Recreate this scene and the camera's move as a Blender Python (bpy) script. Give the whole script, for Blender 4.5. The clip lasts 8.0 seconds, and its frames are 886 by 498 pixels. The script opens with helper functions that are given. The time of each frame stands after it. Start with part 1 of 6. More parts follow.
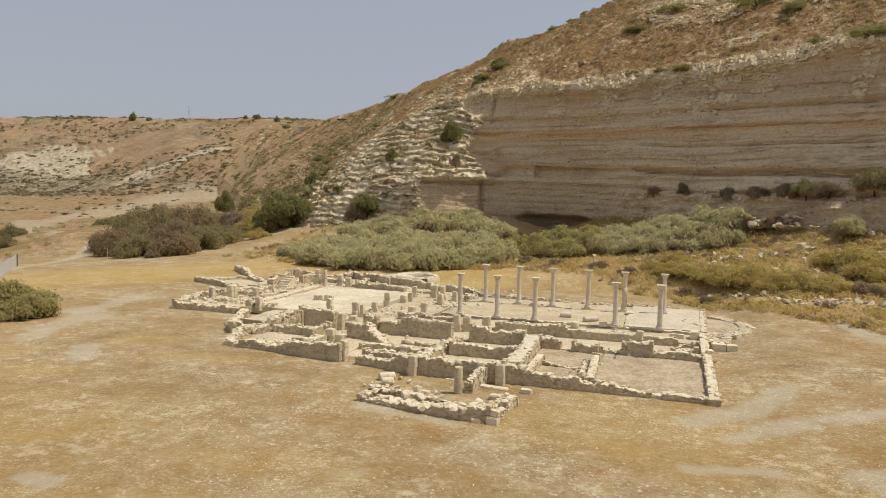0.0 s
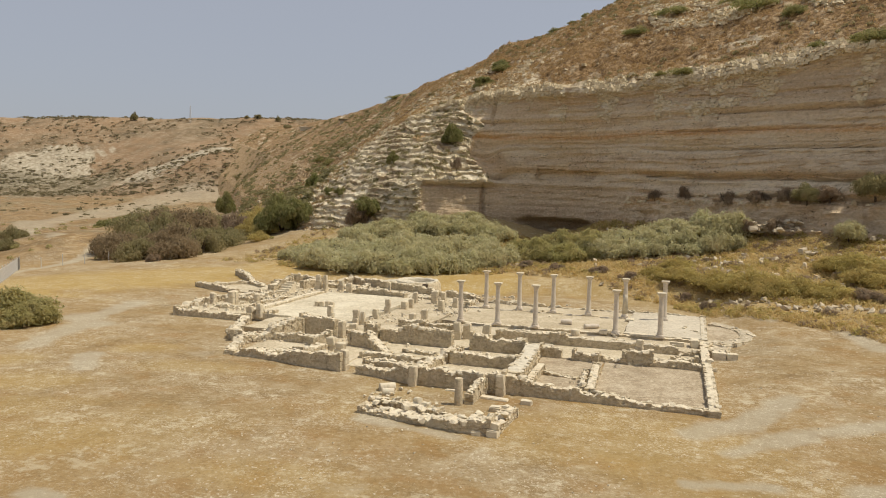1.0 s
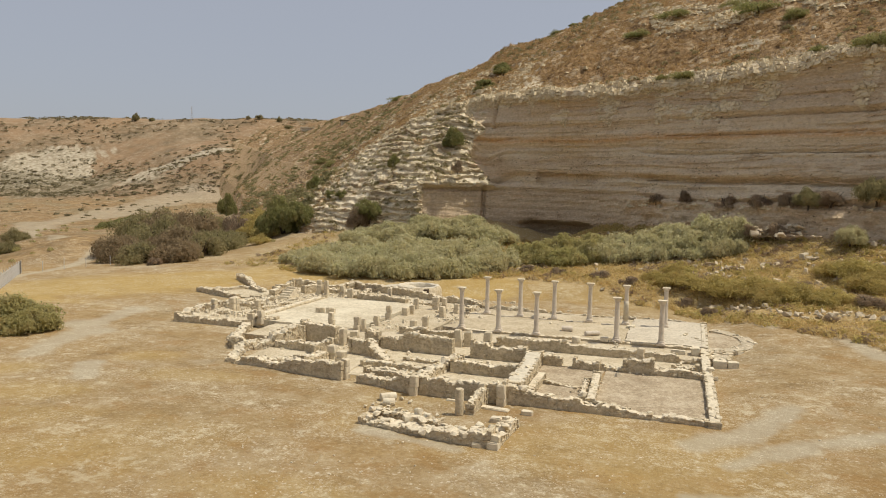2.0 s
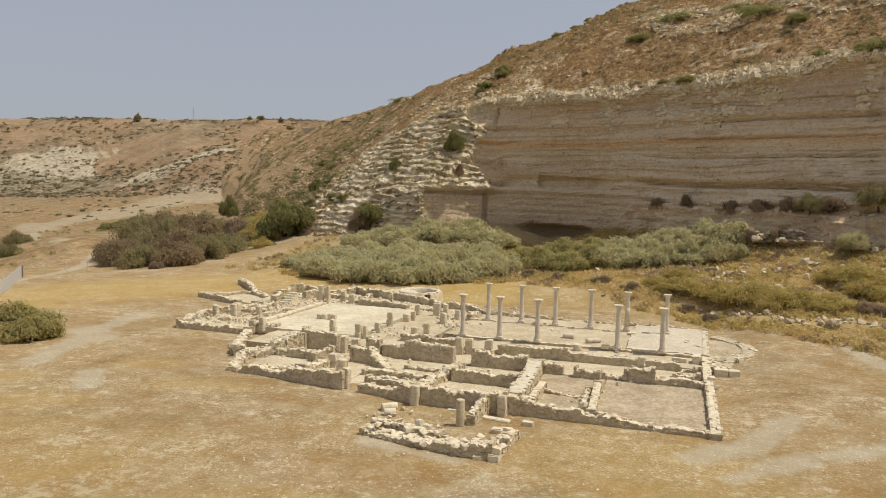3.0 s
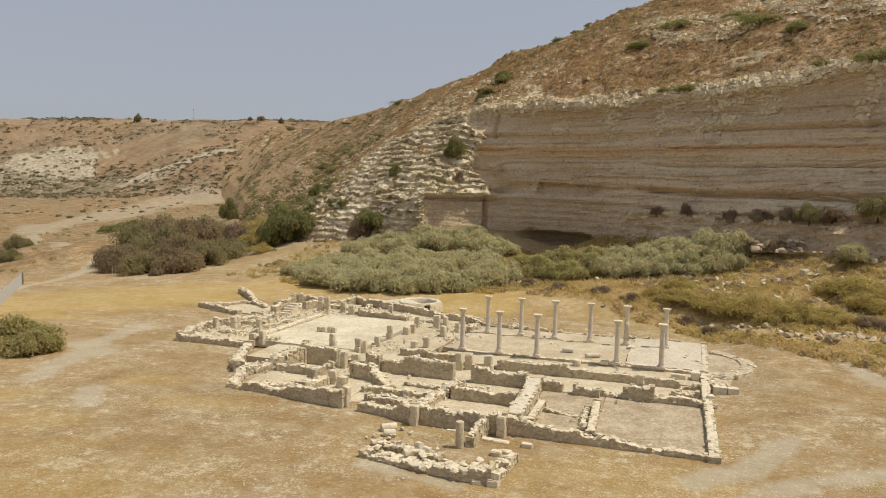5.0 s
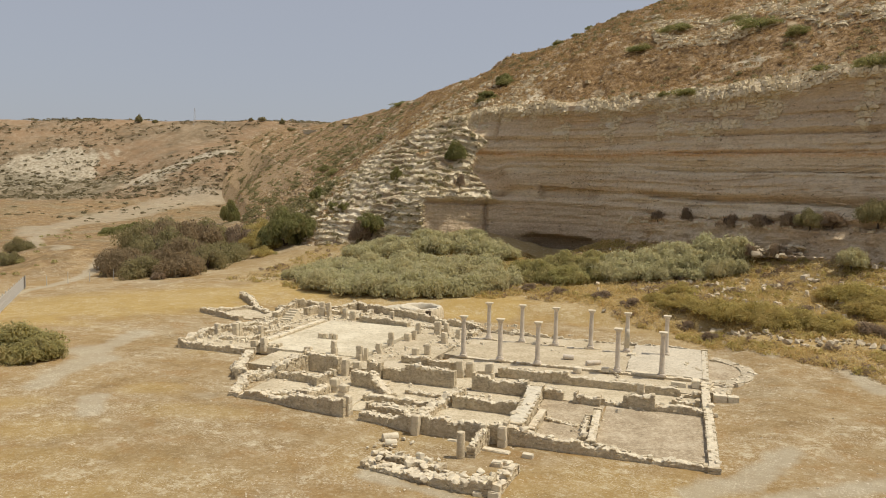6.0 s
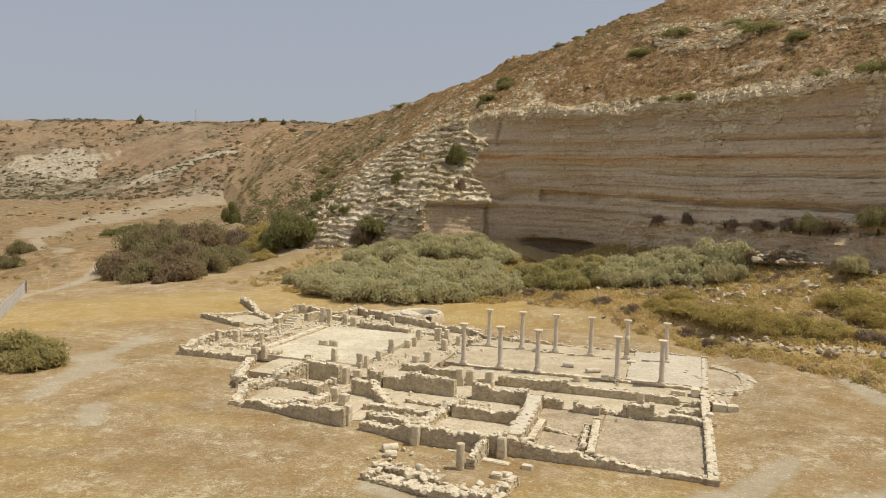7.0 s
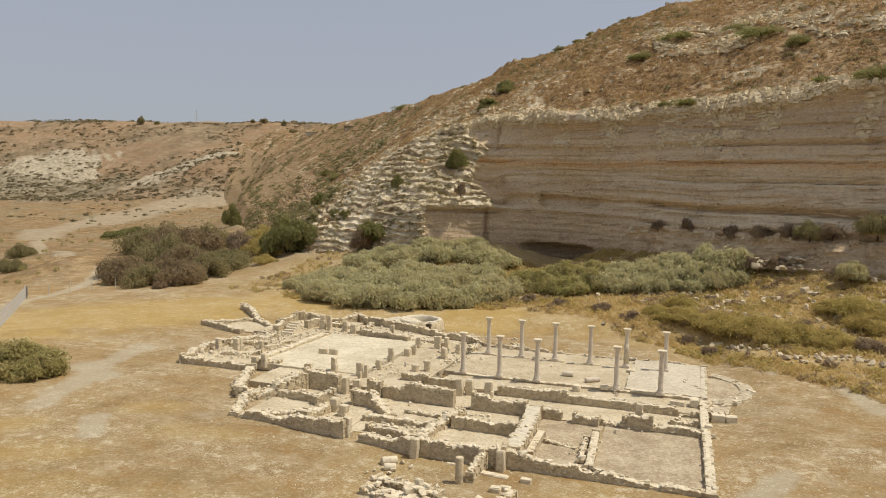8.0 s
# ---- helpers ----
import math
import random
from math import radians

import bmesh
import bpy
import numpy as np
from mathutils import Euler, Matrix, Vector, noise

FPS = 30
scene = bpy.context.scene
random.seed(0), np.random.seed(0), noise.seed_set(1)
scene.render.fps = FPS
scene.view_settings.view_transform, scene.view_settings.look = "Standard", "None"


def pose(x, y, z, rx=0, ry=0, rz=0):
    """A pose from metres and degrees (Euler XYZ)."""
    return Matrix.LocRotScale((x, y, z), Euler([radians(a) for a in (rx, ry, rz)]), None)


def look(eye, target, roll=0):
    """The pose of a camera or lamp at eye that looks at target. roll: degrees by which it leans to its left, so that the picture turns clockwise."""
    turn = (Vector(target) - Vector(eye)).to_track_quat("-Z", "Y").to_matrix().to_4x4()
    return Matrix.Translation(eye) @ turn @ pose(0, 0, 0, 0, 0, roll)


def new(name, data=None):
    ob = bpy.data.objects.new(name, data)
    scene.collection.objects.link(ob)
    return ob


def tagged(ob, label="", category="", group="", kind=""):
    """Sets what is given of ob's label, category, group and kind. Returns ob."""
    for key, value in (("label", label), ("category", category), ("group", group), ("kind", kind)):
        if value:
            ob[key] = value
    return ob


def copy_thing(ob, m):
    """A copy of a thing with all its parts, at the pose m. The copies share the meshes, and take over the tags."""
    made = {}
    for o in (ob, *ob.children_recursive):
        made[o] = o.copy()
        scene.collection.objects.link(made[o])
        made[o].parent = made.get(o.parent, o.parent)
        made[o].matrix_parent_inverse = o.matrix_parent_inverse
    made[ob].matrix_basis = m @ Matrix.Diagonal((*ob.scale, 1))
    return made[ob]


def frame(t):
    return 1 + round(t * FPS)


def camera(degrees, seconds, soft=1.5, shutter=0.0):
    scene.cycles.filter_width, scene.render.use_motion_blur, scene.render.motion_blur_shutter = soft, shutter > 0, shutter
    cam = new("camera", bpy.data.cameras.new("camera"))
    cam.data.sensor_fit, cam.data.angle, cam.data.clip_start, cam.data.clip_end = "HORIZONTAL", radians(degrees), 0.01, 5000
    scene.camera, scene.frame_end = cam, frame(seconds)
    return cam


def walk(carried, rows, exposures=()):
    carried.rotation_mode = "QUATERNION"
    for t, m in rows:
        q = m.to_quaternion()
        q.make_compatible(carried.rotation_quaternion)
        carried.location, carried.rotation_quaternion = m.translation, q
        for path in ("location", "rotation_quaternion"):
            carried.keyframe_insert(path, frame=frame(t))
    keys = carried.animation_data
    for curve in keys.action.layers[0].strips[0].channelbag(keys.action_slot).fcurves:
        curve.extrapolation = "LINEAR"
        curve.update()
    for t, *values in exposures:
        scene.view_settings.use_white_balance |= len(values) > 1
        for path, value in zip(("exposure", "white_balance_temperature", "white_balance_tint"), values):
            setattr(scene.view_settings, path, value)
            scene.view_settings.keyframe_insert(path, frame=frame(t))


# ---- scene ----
cam = camera(63.1, 8.0, soft=1.0)
PATH = [
    (0, (-0.046, -0.088, 9.669), (-0.697, 1.796, 9.503), 1.1),
    (0.5, (-0.056, -0.076, 9.955), (-0.709, 1.808, 9.788), 1.1),
    (1, (-0.018, -0.082, 10.248), (-0.672, 1.801, 10.08), 1.1),
    (1.5, (-0.019, -0.059, 10.503), (-0.674, 1.823, 10.335), 1.1),
    (3, (0.0, -0.05, 11.273), (-0.661, 1.83, 11.105), 1.1),
    (3.5, (-0.009, -0.038, 11.551), (-0.671, 1.842, 11.383), 1.1),
    (4, (-0.023, -0.034, 11.824), (-0.684, 1.846, 11.656), 1.2),
    (4.5, (-0.006, -0.032, 12.087), (-0.667, 1.848, 11.918), 1.2),
    (6, (0.005, -0.168, 12.89), (-0.658, 1.711, 12.722), 1.2),
    (6.5, (0.041, -0.2, 13.15), (-0.624, 1.679, 12.982), 1.2),
    (7, (0.081, -0.208, 13.471), (-0.585, 1.67, 13.303), 1.2),
    (7.5, (0.129, -0.239, 13.811), (-0.539, 1.638, 13.643), 1.2),
    (8, (0.16, -0.229, 14.17), (-0.508, 1.649, 14.002), 1.2),
]
walk(cam, [(t, look(eye, target, roll)) for t, eye, target, roll in PATH])

# ---- light: high hazy summer sun behind the ruin, pale sky ----
SUN_EL, SUN_AZ = radians(63), math.atan2(0.97, 0.24)
sun_way = Vector((math.sin(SUN_AZ) * math.cos(SUN_EL), math.cos(SUN_AZ) * math.cos(SUN_EL), math.sin(SUN_EL)))
world = bpy.data.worlds.new("hazy_sky")
scene.world = world
world.use_nodes = True
wn = world.node_tree.nodes
sky = wn.new("ShaderNodeTexSky")
sky.sky_type = "NISHITA"
sky.sun_disc = False
sky.sun_elevation, sky.sun_rotation = SUN_EL, SUN_AZ
sky.air_density, sky.dust_density, sky.ozone_density, sky.altitude = 1.0, 2.5, 2.0, 50
wn["Background"].inputs[1].default_value = 0.115
haze = wn.new("ShaderNodeMix")
haze.data_type = "RGBA"
haze.inputs[0].default_value = 0.75
haze.inputs[7].default_value = (3.62, 3.72, 4.1, 1)
world.node_tree.links.new(sky.outputs[0], haze.inputs[6])
world.node_tree.links.new(haze.outputs[2], wn["Background"].inputs[0])
sun = new("sun", bpy.data.lights.new("sun", "SUN"))
sun.data.energy, sun.data.angle, sun.data.color = 3.65, radians(0.8), (1.0, 0.922, 0.785)
sun.matrix_world = look(tuple(sun_way * 200), (0, 0, 0))

# ---- smooth lattice noise for the land ----
_tab = np.random.RandomState(11).rand(32, 32, 32)


def vnoise(x, y, z=0.0):
    x, y, z = np.broadcast_arrays(np.asarray(x, float), np.asarray(y, float), np.asarray(z, float))
    i, j, k = np.floor(x).astype(int), np.floor(y).astype(int), np.floor(z).astype(int)
    u, v, w = x - i, y - j, z - k
    u, v, w = (a * a * (3 - 2 * a) for a in (u, v, w))
    out = 0
    for a in (0, 1):
        for b in (0, 1):
            for c in (0, 1):
                out = out + _tab[(i + a) % 32, (j + b) % 32, (k + c) % 32] * (u if a else 1 - u) * (v if b else 1 - v) * (w if c else 1 - w)
    return out


def fbm(x, y, z=0.0, octaves=4):
    total, amp, s = 0.0, 0.5, 1.0
    for o in range(octaves):
        total = total + amp * vnoise(np.asarray(x) * s + 7.3 * o, np.asarray(y) * s + 3.1 * o, np.asarray(z) * s + 5.7 * o)
        amp, s = amp * 0.5, s * 2.03
    return total / (1 - 0.5 ** octaves)


def sstep(a, b, x):
    q = np.clip((np.asarray(x, float) - a) / (b - a), 0, 1)
    return q * q * (3 - 2 * q)


def line_dist(x, y, pts):
    best = np.full(np.shape(x), 1e9)
    for (x0, y0), (x1, y1) in zip(pts, pts[1:]):
        dx, dy = x1 - x0, y1 - y0
        q = np.clip(((x - x0) * dx + (y - y0) * dy) / (dx * dx + dy * dy), 0, 1)
        best = np.minimum(best, np.hypot(x - x0 - q * dx, y - y0 - q * dy))
    return best


# ---- materials ----
def material(name, rough=0.95):
    m = bpy.data.materials.new(name)
    m.use_nodes = True
    b = m.node_tree.nodes["Principled BSDF"]
    b.inputs["Roughness"].default_value = rough
    b.inputs["Specular IOR Level"].default_value = 0.15
    return m, m.node_tree.nodes, m.node_tree.links, b


def coords(n, l, scale, kind="Object"):
    t = n.new("ShaderNodeTexCoord")
    mp = n.new("ShaderNodeMapping")
    mp.inputs["Scale"].default_value = scale if isinstance(scale, tuple) else (scale, scale, scale)
    if kind == "World":
        g = n.new("ShaderNodeNewGeometry")
        l.new(g.outputs["Position"], mp.inputs[0])
    else:
        l.new(t.outputs[kind], mp.inputs[0])
    return mp.outputs[0]


def noise_node(n, l, scale, detail=4, rough=0.55, kind="World"):
    t = n.new("ShaderNodeTexNoise")
    t.inputs["Scale"].default_value = 1
    t.inputs["Detail"].default_value = detail
    t.inputs["Roughness"].default_value = rough
    l.new(coords(n, l, scale, kind), t.inputs["Vector"])
    return t.outputs["Fac"]


def ramp(n, l, fac, stops):
    r = n.new("ShaderNodeValToRGB")
    e = r.color_ramp.elements
    while len(e) < len(stops):
        e.new(0.5)
    for el, (p, c) in zip(e, stops):
        el.position = p
        el.color = (*c, 1) if len(c) == 3 else c
    l.new(fac, r.inputs[0])
    return r.outputs[0]


def grey(n, l, fac, a, b):
    m = n.new("ShaderNodeMapRange")
    m.inputs[1].default_value, m.inputs[2].default_value = a, b
    l.new(fac, m.inputs[0])
    return m.outputs[0]


def mix(n, l, fac, a, b, mode="MIX"):
    m = n.new("ShaderNodeMix")
    m.data_type, m.blend_type = "RGBA", mode
    for sock, v in ((m.inputs[0], fac), (m.inputs[6], a), (m.inputs[7], b)):
        if isinstance(v, (int, float)):
            sock.default_value = v
        elif isinstance(v, tuple):
            sock.default_value = (*v, 1)
        else:
            l.new(v, sock)
    return m.outputs[2]


def times(n, l, a, b):
    m = n.new("ShaderNodeMath")
    m.operation = "MULTIPLY"
    for sock, v in ((m.inputs[0], a), (m.inputs[1], b)):
        if isinstance(v, (int, float)):
            sock.default_value = v
        else:
            l.new(v, sock)
    return m.outputs[0]


def attr(n, name):
    a = n.new("ShaderNodeAttribute")
    a.attribute_name = name
    return a.outputs["Fac"]


def bump(n, l, b, height, strength, dist):
    bp = n.new("ShaderNodeBump")
    bp.inputs["Strength"].default_value = strength
    bp.inputs["Distance"].default_value = dist
    l.new(height, bp.inputs["Height"])
    l.new(bp.outputs[0], b.inputs["Normal"])


def ground_material():
    m, n, l, b = material("dry_ground")
    fine = noise_node(n, l, 4.5, 6, 0.72)
    mid = noise_node(n, l, 0.5, 8, 0.72)
    patch = noise_node(n, l, (0.10, 0.16, 0.1), 6, 0.65)
    wide = noise_node(n, l, 0.045, 4, 0.55)
    base = ramp(n, l, mid, [(0.34, (0.22, 0.15, 0.07)), (0.46, (0.295, 0.208, 0.10)), (0.56, (0.35, 0.258, 0.137)), (0.68, (0.44, 0.355, 0.225))])
    base = mix(n, l, times(n, l, grey(n, l, patch, 0.50, 0.60), 0.40), base, (0.42, 0.34, 0.215))
    base = mix(n, l, times(n, l, grey(n, l, patch, 0.47, 0.36), 0.6), base, (0.32, 0.215, 0.09))
    base = mix(n, l, times(n, l, grey(n, l, wide, 0.42, 0.6), 0.4), base, (0.37, 0.24, 0.095))
    pale2 = noise_node(n, l, (1.3, 1.5, 1), 9, 0.78)
    broad = noise_node(n, l, (0.17, 0.21, 0.2), 4, 0.6)
    base = mix(n, l, times(n, l, times(n, l, grey(n, l, pale2, 0.515, 0.60), grey(n, l, broad, 0.44, 0.58)), 0.8), base, (0.56, 0.485, 0.345))
    rusty = noise_node(n, l, (0.38, 0.5, 0.4), 6, 0.66)
    base = mix(n, l, times(n, l, times(n, l, grey(n, l, rusty, 0.51, 0.60), grey(n, l, broad, 0.60, 0.46)), 0.6), base, (0.30, 0.178, 0.064))
    base = mix(n, l, times(n, l, grey(n, l, pale2, 0.46, 0.38), 0.5), base, (0.27, 0.175, 0.075))
    gold = mix(n, l, mid, (0.34, 0.22, 0.06), (0.52, 0.375, 0.13))
    base = mix(n, l, times(n, l, attr(n, "gold"), 0.75), base, gold)
    base = mix(n, l, attr(n, "scrub"), base, mix(n, l, mid, (0.29, 0.205, 0.085), (0.47, 0.355, 0.165)))
    base = mix(n, l, times(n, l, grey(n, l, fine, 0.54, 0.68), 0.5), base, (0.52, 0.44, 0.30))
    base = mix(n, l, times(n, l, grey(n, l, fine, 0.46, 0.32), 0.5), base, (0.19, 0.12, 0.05))
    dust = noise_node(n, l, 0.35, 8, 0.75)
    farc = ramp(n, l, noise_node(n, l, 0.05, 9, 0.75), [(0.38, (0.09, 0.068, 0.04)), (0.46, (0.155, 0.11, 0.064)), (0.53, (0.225, 0.16, 0.095)), (0.62, (0.31, 0.235, 0.15))])
    farc = mix(n, l, times(n, l, grey(n, l, dust, 0.5, 0.36), 0.6), farc, (0.16, 0.115, 0.06))
    rust = noise_node(n, l, (0.012, 0.012, 0.03), 8, 0.72)
    farc = mix(n, l, times(n, l, grey(n, l, rust, 0.43, 0.56), 0.72), farc, mix(n, l, dust, (0.17, 0.095, 0.048), (0.42, 0.27, 0.15)))
    farc = mix(n, l, times(n, l, attr(n, "field"), 0.85), farc, ramp(n, l, dust, [(0.36, (0.10, 0.06, 0.025)), (0.46, (0.18, 0.11, 0.044)), (0.54, (0.255, 0.16, 0.066)), (0.63, (0.36, 0.25, 0.118))]))
    plots = noise_node(n, l, (0.03, 0.045, 0.03), 5, 0.6)
    farc = mix(n, l, times(n, l, times(n, l, grey(n, l, plots, 0.50, 0.60), attr(n, "field")), 0.65), farc, mix(n, l, dust, (0.13, 0.105, 0.055), (0.27, 0.215, 0.12)))
    base = mix(n, l, times(n, l, attr(n, "far"), 0.9), base, farc)
    mudc = mix(n, l, mid, (0.37, 0.32, 0.225), (0.47, 0.415, 0.305))
    edge = n.new("ShaderNodeMath")
    edge.operation = "MULTIPLY_ADD"
    edge.inputs[1].default_value, edge.inputs[2].default_value = 0.9, -0.45
    l.new(mid, edge.inputs[0])
    raw = n.new("ShaderNodeMath")
    raw.operation = "ADD"
    l.new(edge.outputs[0], raw.inputs[0])
    l.new(attr(n, "mud"), raw.inputs[1])
    base = mix(n, l, times(n, l, grey(n, l, raw.outputs[0], 0.25, 0.95), 0.70), base, mudc)
    rough = noise_node(n, l, 0.045, 10, 0.78)
    chalky = n.new("ShaderNodeMath")
    chalky.operation = "ADD"
    l.new(attr(n, "chalk"), chalky.inputs[0])
    l.new(rough, chalky.inputs[1])
    base = mix(n, l, times(n, l, grey(n, l, chalky.outputs[0], 1.02, 1.16), 0.8), base, ramp(n, l, dust, [(0.38, (0.24, 0.195, 0.125)), (0.5, (0.44, 0.38, 0.27)), (0.6, (0.56, 0.50, 0.38))]))
    leafy = n.new("ShaderNodeMath")
    leafy.operation = "ADD"
    l.new(attr(n, "green"), leafy.inputs[0])
    l.new(noise_node(n, l, 0.085, 9, 0.75), leafy.inputs[1])
    base = mix(n, l, times(n, l, grey(n, l, leafy.outputs[0], 0.98, 1.12), 0.75), base, ramp(n, l, noise_node(n, l, 0.22, 9, 0.8), [(0.42, (0.11, 0.092, 0.052)), (0.5, (0.17, 0.14, 0.082)), (0.56, (0.26, 0.215, 0.14)), (0.62, (0.38, 0.33, 0.235))]))
    speck = noise_node(n, l, 5.0, 2, 0.5)
    base = mix(n, l, times(n, l, times(n, l, grey(n, l, speck, 0.62, 0.72), grey(n, l, patch, 0.44, 0.58)), 0.9), base, (0.62, 0.55, 0.42))
    wisp = n.new("ShaderNodeMath")
    wisp.operation = "MULTIPLY_ADD"
    wisp.inputs[1].default_value = 0.09
    l.new(attr(n, "straw"), wisp.inputs[0])
    l.new(pale2, wisp.inputs[2])
    base = mix(n, l, times(n, l, grey(n, l, wisp.outputs[0], 0.56, 0.65), 0.6), base, (0.53, 0.45, 0.30))
    fleck = noise_node(n, l, (9, 12, 9), 4, 0.6)
    base = mix(n, l, times(n, l, times(n, l, grey(n, l, fleck, 0.55, 0.63), grey(n, l, broad, 0.45, 0.56)), 0.7), base, (0.62, 0.54, 0.39))
    l.new(base, b.inputs["Base Color"])
    bump(n, l, b, noise_node(n, l, 2.6, 9, 0.75), 0.8, 0.14)
    return m


def hill_material():
    m, n, l, b = material("dry_hillside")
    fine = noise_node(n, l, 1.3, 6, 0.7)
    mid = noise_node(n, l, 0.25, 5, 0.6)
    base = ramp(n, l, fine, [(0.36, (0.085, 0.052, 0.028)), (0.46, (0.21, 0.132, 0.062)), (0.54, (0.32, 0.21, 0.105)), (0.64, (0.46, 0.34, 0.20))])
    base = mix(n, l, times(n, l, grey(n, l, mid, 0.45, 0.68), 0.55), base, (0.26, 0.16, 0.07))
    rock = ramp(n, l, noise_node(n, l, (1.1, 1.1, 3.4), 6, 0.7), [(0.33, (0.30, 0.21, 0.12)), (0.43, (0.56, 0.46, 0.30)), (0.58, (0.76, 0.67, 0.49))])
    base = mix(n, l, attr(n, "lime"), base, rock)
    l.new(base, b.inputs["Base Color"])
    bump(n, l, b, noise_node(n, l, 1.7, 8, 0.75), 0.8, 0.35)
    return m


def cliff_material():
    m, n, l, b = material("banded_sandstone")
    geo = n.new("ShaderNodeNewGeometry")
    xyz = n.new("ShaderNodeSeparateXYZ")
    l.new(geo.outputs["Position"], xyz.inputs[0])

    def level(noise, amount, tilt=0.02):
        """Height along the beds: world height, a slight dip and some warping, in metres."""
        a = n.new("ShaderNodeMath")
        a.operation = "MULTIPLY_ADD"
        a.inputs[1].default_value = tilt
        l.new(xyz.outputs["X"], a.inputs[0])
        l.new(xyz.outputs["Z"], a.inputs[2])
        c = n.new("ShaderNodeMath")
        c.operation = "MULTIPLY_ADD"
        c.inputs[1].default_value = amount
        l.new(noise, c.inputs[0])
        l.new(a.outputs[0], c.inputs[2])
        return c.outputs[0]

    warp = noise_node(n, l, (0.05, 0.05, 0.10), 5, 0.6)
    bed = grey(n, l, level(warp, 2.6), 4.0 + 1.3, 27.0 + 1.3)
    base = ramp(n, l, bed, [(0.00, (0.53, 0.42, 0.29)), (0.10, (0.58, 0.455, 0.315)), (0.17, (0.70, 0.57, 0.40)), (0.235, (0.64, 0.51, 0.35)),
                            (0.30, (0.74, 0.625, 0.45)), (0.345, (0.79, 0.69, 0.51)), (0.37, (0.72, 0.55, 0.34)), (0.41, (0.76, 0.635, 0.45)),
                            (0.455, (0.70, 0.58, 0.42)), (0.50, (0.77, 0.67, 0.495)), (0.55, (0.72, 0.605, 0.43)), (0.585, (0.75, 0.60, 0.385)),
                            (0.605, (0.70, 0.43, 0.20)), (0.625, (0.74, 0.56, 0.35)), (0.655, (0.78, 0.67, 0.485)), (0.70, (0.68, 0.55, 0.38)), (0.735, (0.73, 0.61, 0.43)),
                            (0.80, (0.64, 0.52, 0.365)), (0.90, (0.66, 0.545, 0.39)), (1.0, (0.70, 0.585, 0.42))])
    thin = n.new("ShaderNodeTexNoise")
    thin.noise_dimensions = "1D"
    thin.inputs["Scale"].default_value, thin.inputs["Detail"].default_value, thin.inputs["Roughness"].default_value = 1.7, 7, 0.72
    l.new(level(noise_node(n, l, (0.12, 0.12, 0.3), 6, 0.65), 1.5), thin.inputs["W"])
    fade = noise_node(n, l, (0.10, 0.10, 0.35), 6, 0.7)
    dark = times(n, l, grey(n, l, thin.outputs["Fac"], 0.46, 0.36), grey(n, l, fade, 0.40, 0.60))
    base = mix(n, l, times(n, l, dark, 0.36), base, (0.40, 0.295, 0.195))
    pale = times(n, l, grey(n, l, thin.outputs["Fac"], 0.54, 0.64), grey(n, l, fade, 0.58, 0.42))
    base = mix(n, l, times(n, l, pale, 0.32), base, (0.76, 0.65, 0.47))
    rust = noise_node(n, l, (0.045, 0.045, 0.5), 8, 0.7)
    base = mix(n, l, times(n, l, grey(n, l, rust, 0.56, 0.66), 0.4), base, (0.66, 0.42, 0.20))
    blot = noise_node(n, l, (0.20, 0.20, 0.28), 8, 0.72)
    base = mix(n, l, times(n, l, grey(n, l, blot, 0.52, 0.62), 0.42), base, (0.48, 0.37, 0.255))
    base = mix(n, l, times(n, l, grey(n, l, blot, 0.47, 0.36), 0.3), base, (0.70, 0.595, 0.43))
    streak = noise_node(n, l, (0.9, 0.9, 0.07), 6, 0.7)
    base = mix(n, l, times(n, l, times(n, l, grey(n, l, streak, 0.54, 0.66), grey(n, l, fade, 0.40, 0.58)), 0.35), base, (0.40, 0.30, 0.21))
    grain = noise_node(n, l, (2.2, 2.2, 3.4), 9, 0.8)
    base = mix(n, l, times(n, l, grey(n, l, grain, 0.48, 0.40), 0.5), base, (0.42, 0.32, 0.21))
    base = mix(n, l, times(n, l, grey(n, l, grain, 0.52, 0.60), 0.6), base, (0.84, 0.73, 0.54))
    # near-black spots: the shade inside small pits, put into the base colour
    pit_shade = noise_node(n, l, (1.9, 1.9, 3.6), 4, 0.6)
    base = mix(n, l, times(n, l, times(n, l, grey(n, l, pit_shade, 0.61, 0.67), grey(n, l, blot, 0.46, 0.56)), 0.8), base, (0.12, 0.085, 0.05))
    base = mix(n, l, 1.0, base, (0.98, 0.94, 0.885), "MULTIPLY")
    ragged = noise_node(n, l, (0.9, 0.9, 2.0), 8, 0.75)
    crust = n.new("ShaderNodeMath")
    crust.operation = "ADD"
    l.new(attr(n, "lime"), crust.inputs[0])
    l.new(ragged, crust.inputs[1])
    rock = ramp(n, l, noise_node(n, l, (1.0, 1.0, 4.0), 8, 0.78), [(0.34, (0.32, 0.235, 0.145)), (0.41, (0.58, 0.48, 0.325)), (0.48, (0.74, 0.64, 0.46)), (0.58, (0.82, 0.73, 0.55))])
    base = mix(n, l, grey(n, l, crust.outputs[0], 0.92, 0.98), base, rock)
    soil = ramp(n, l, noise_node(n, l, 0.7, 8, 0.75), [(0.32, (0.20, 0.135, 0.07)), (0.48, (0.34, 0.235, 0.125)), (0.66, (0.48, 0.36, 0.22))])
    base = mix(n, l, attr(n, "soil"), base, soil)
    l.new(base, b.inputs["Base Color"])
    bump(n, l, b, noise_node(n, l, (0.8, 0.8, 3.6), 10, 0.78), 0.9, 0.4)
    return m


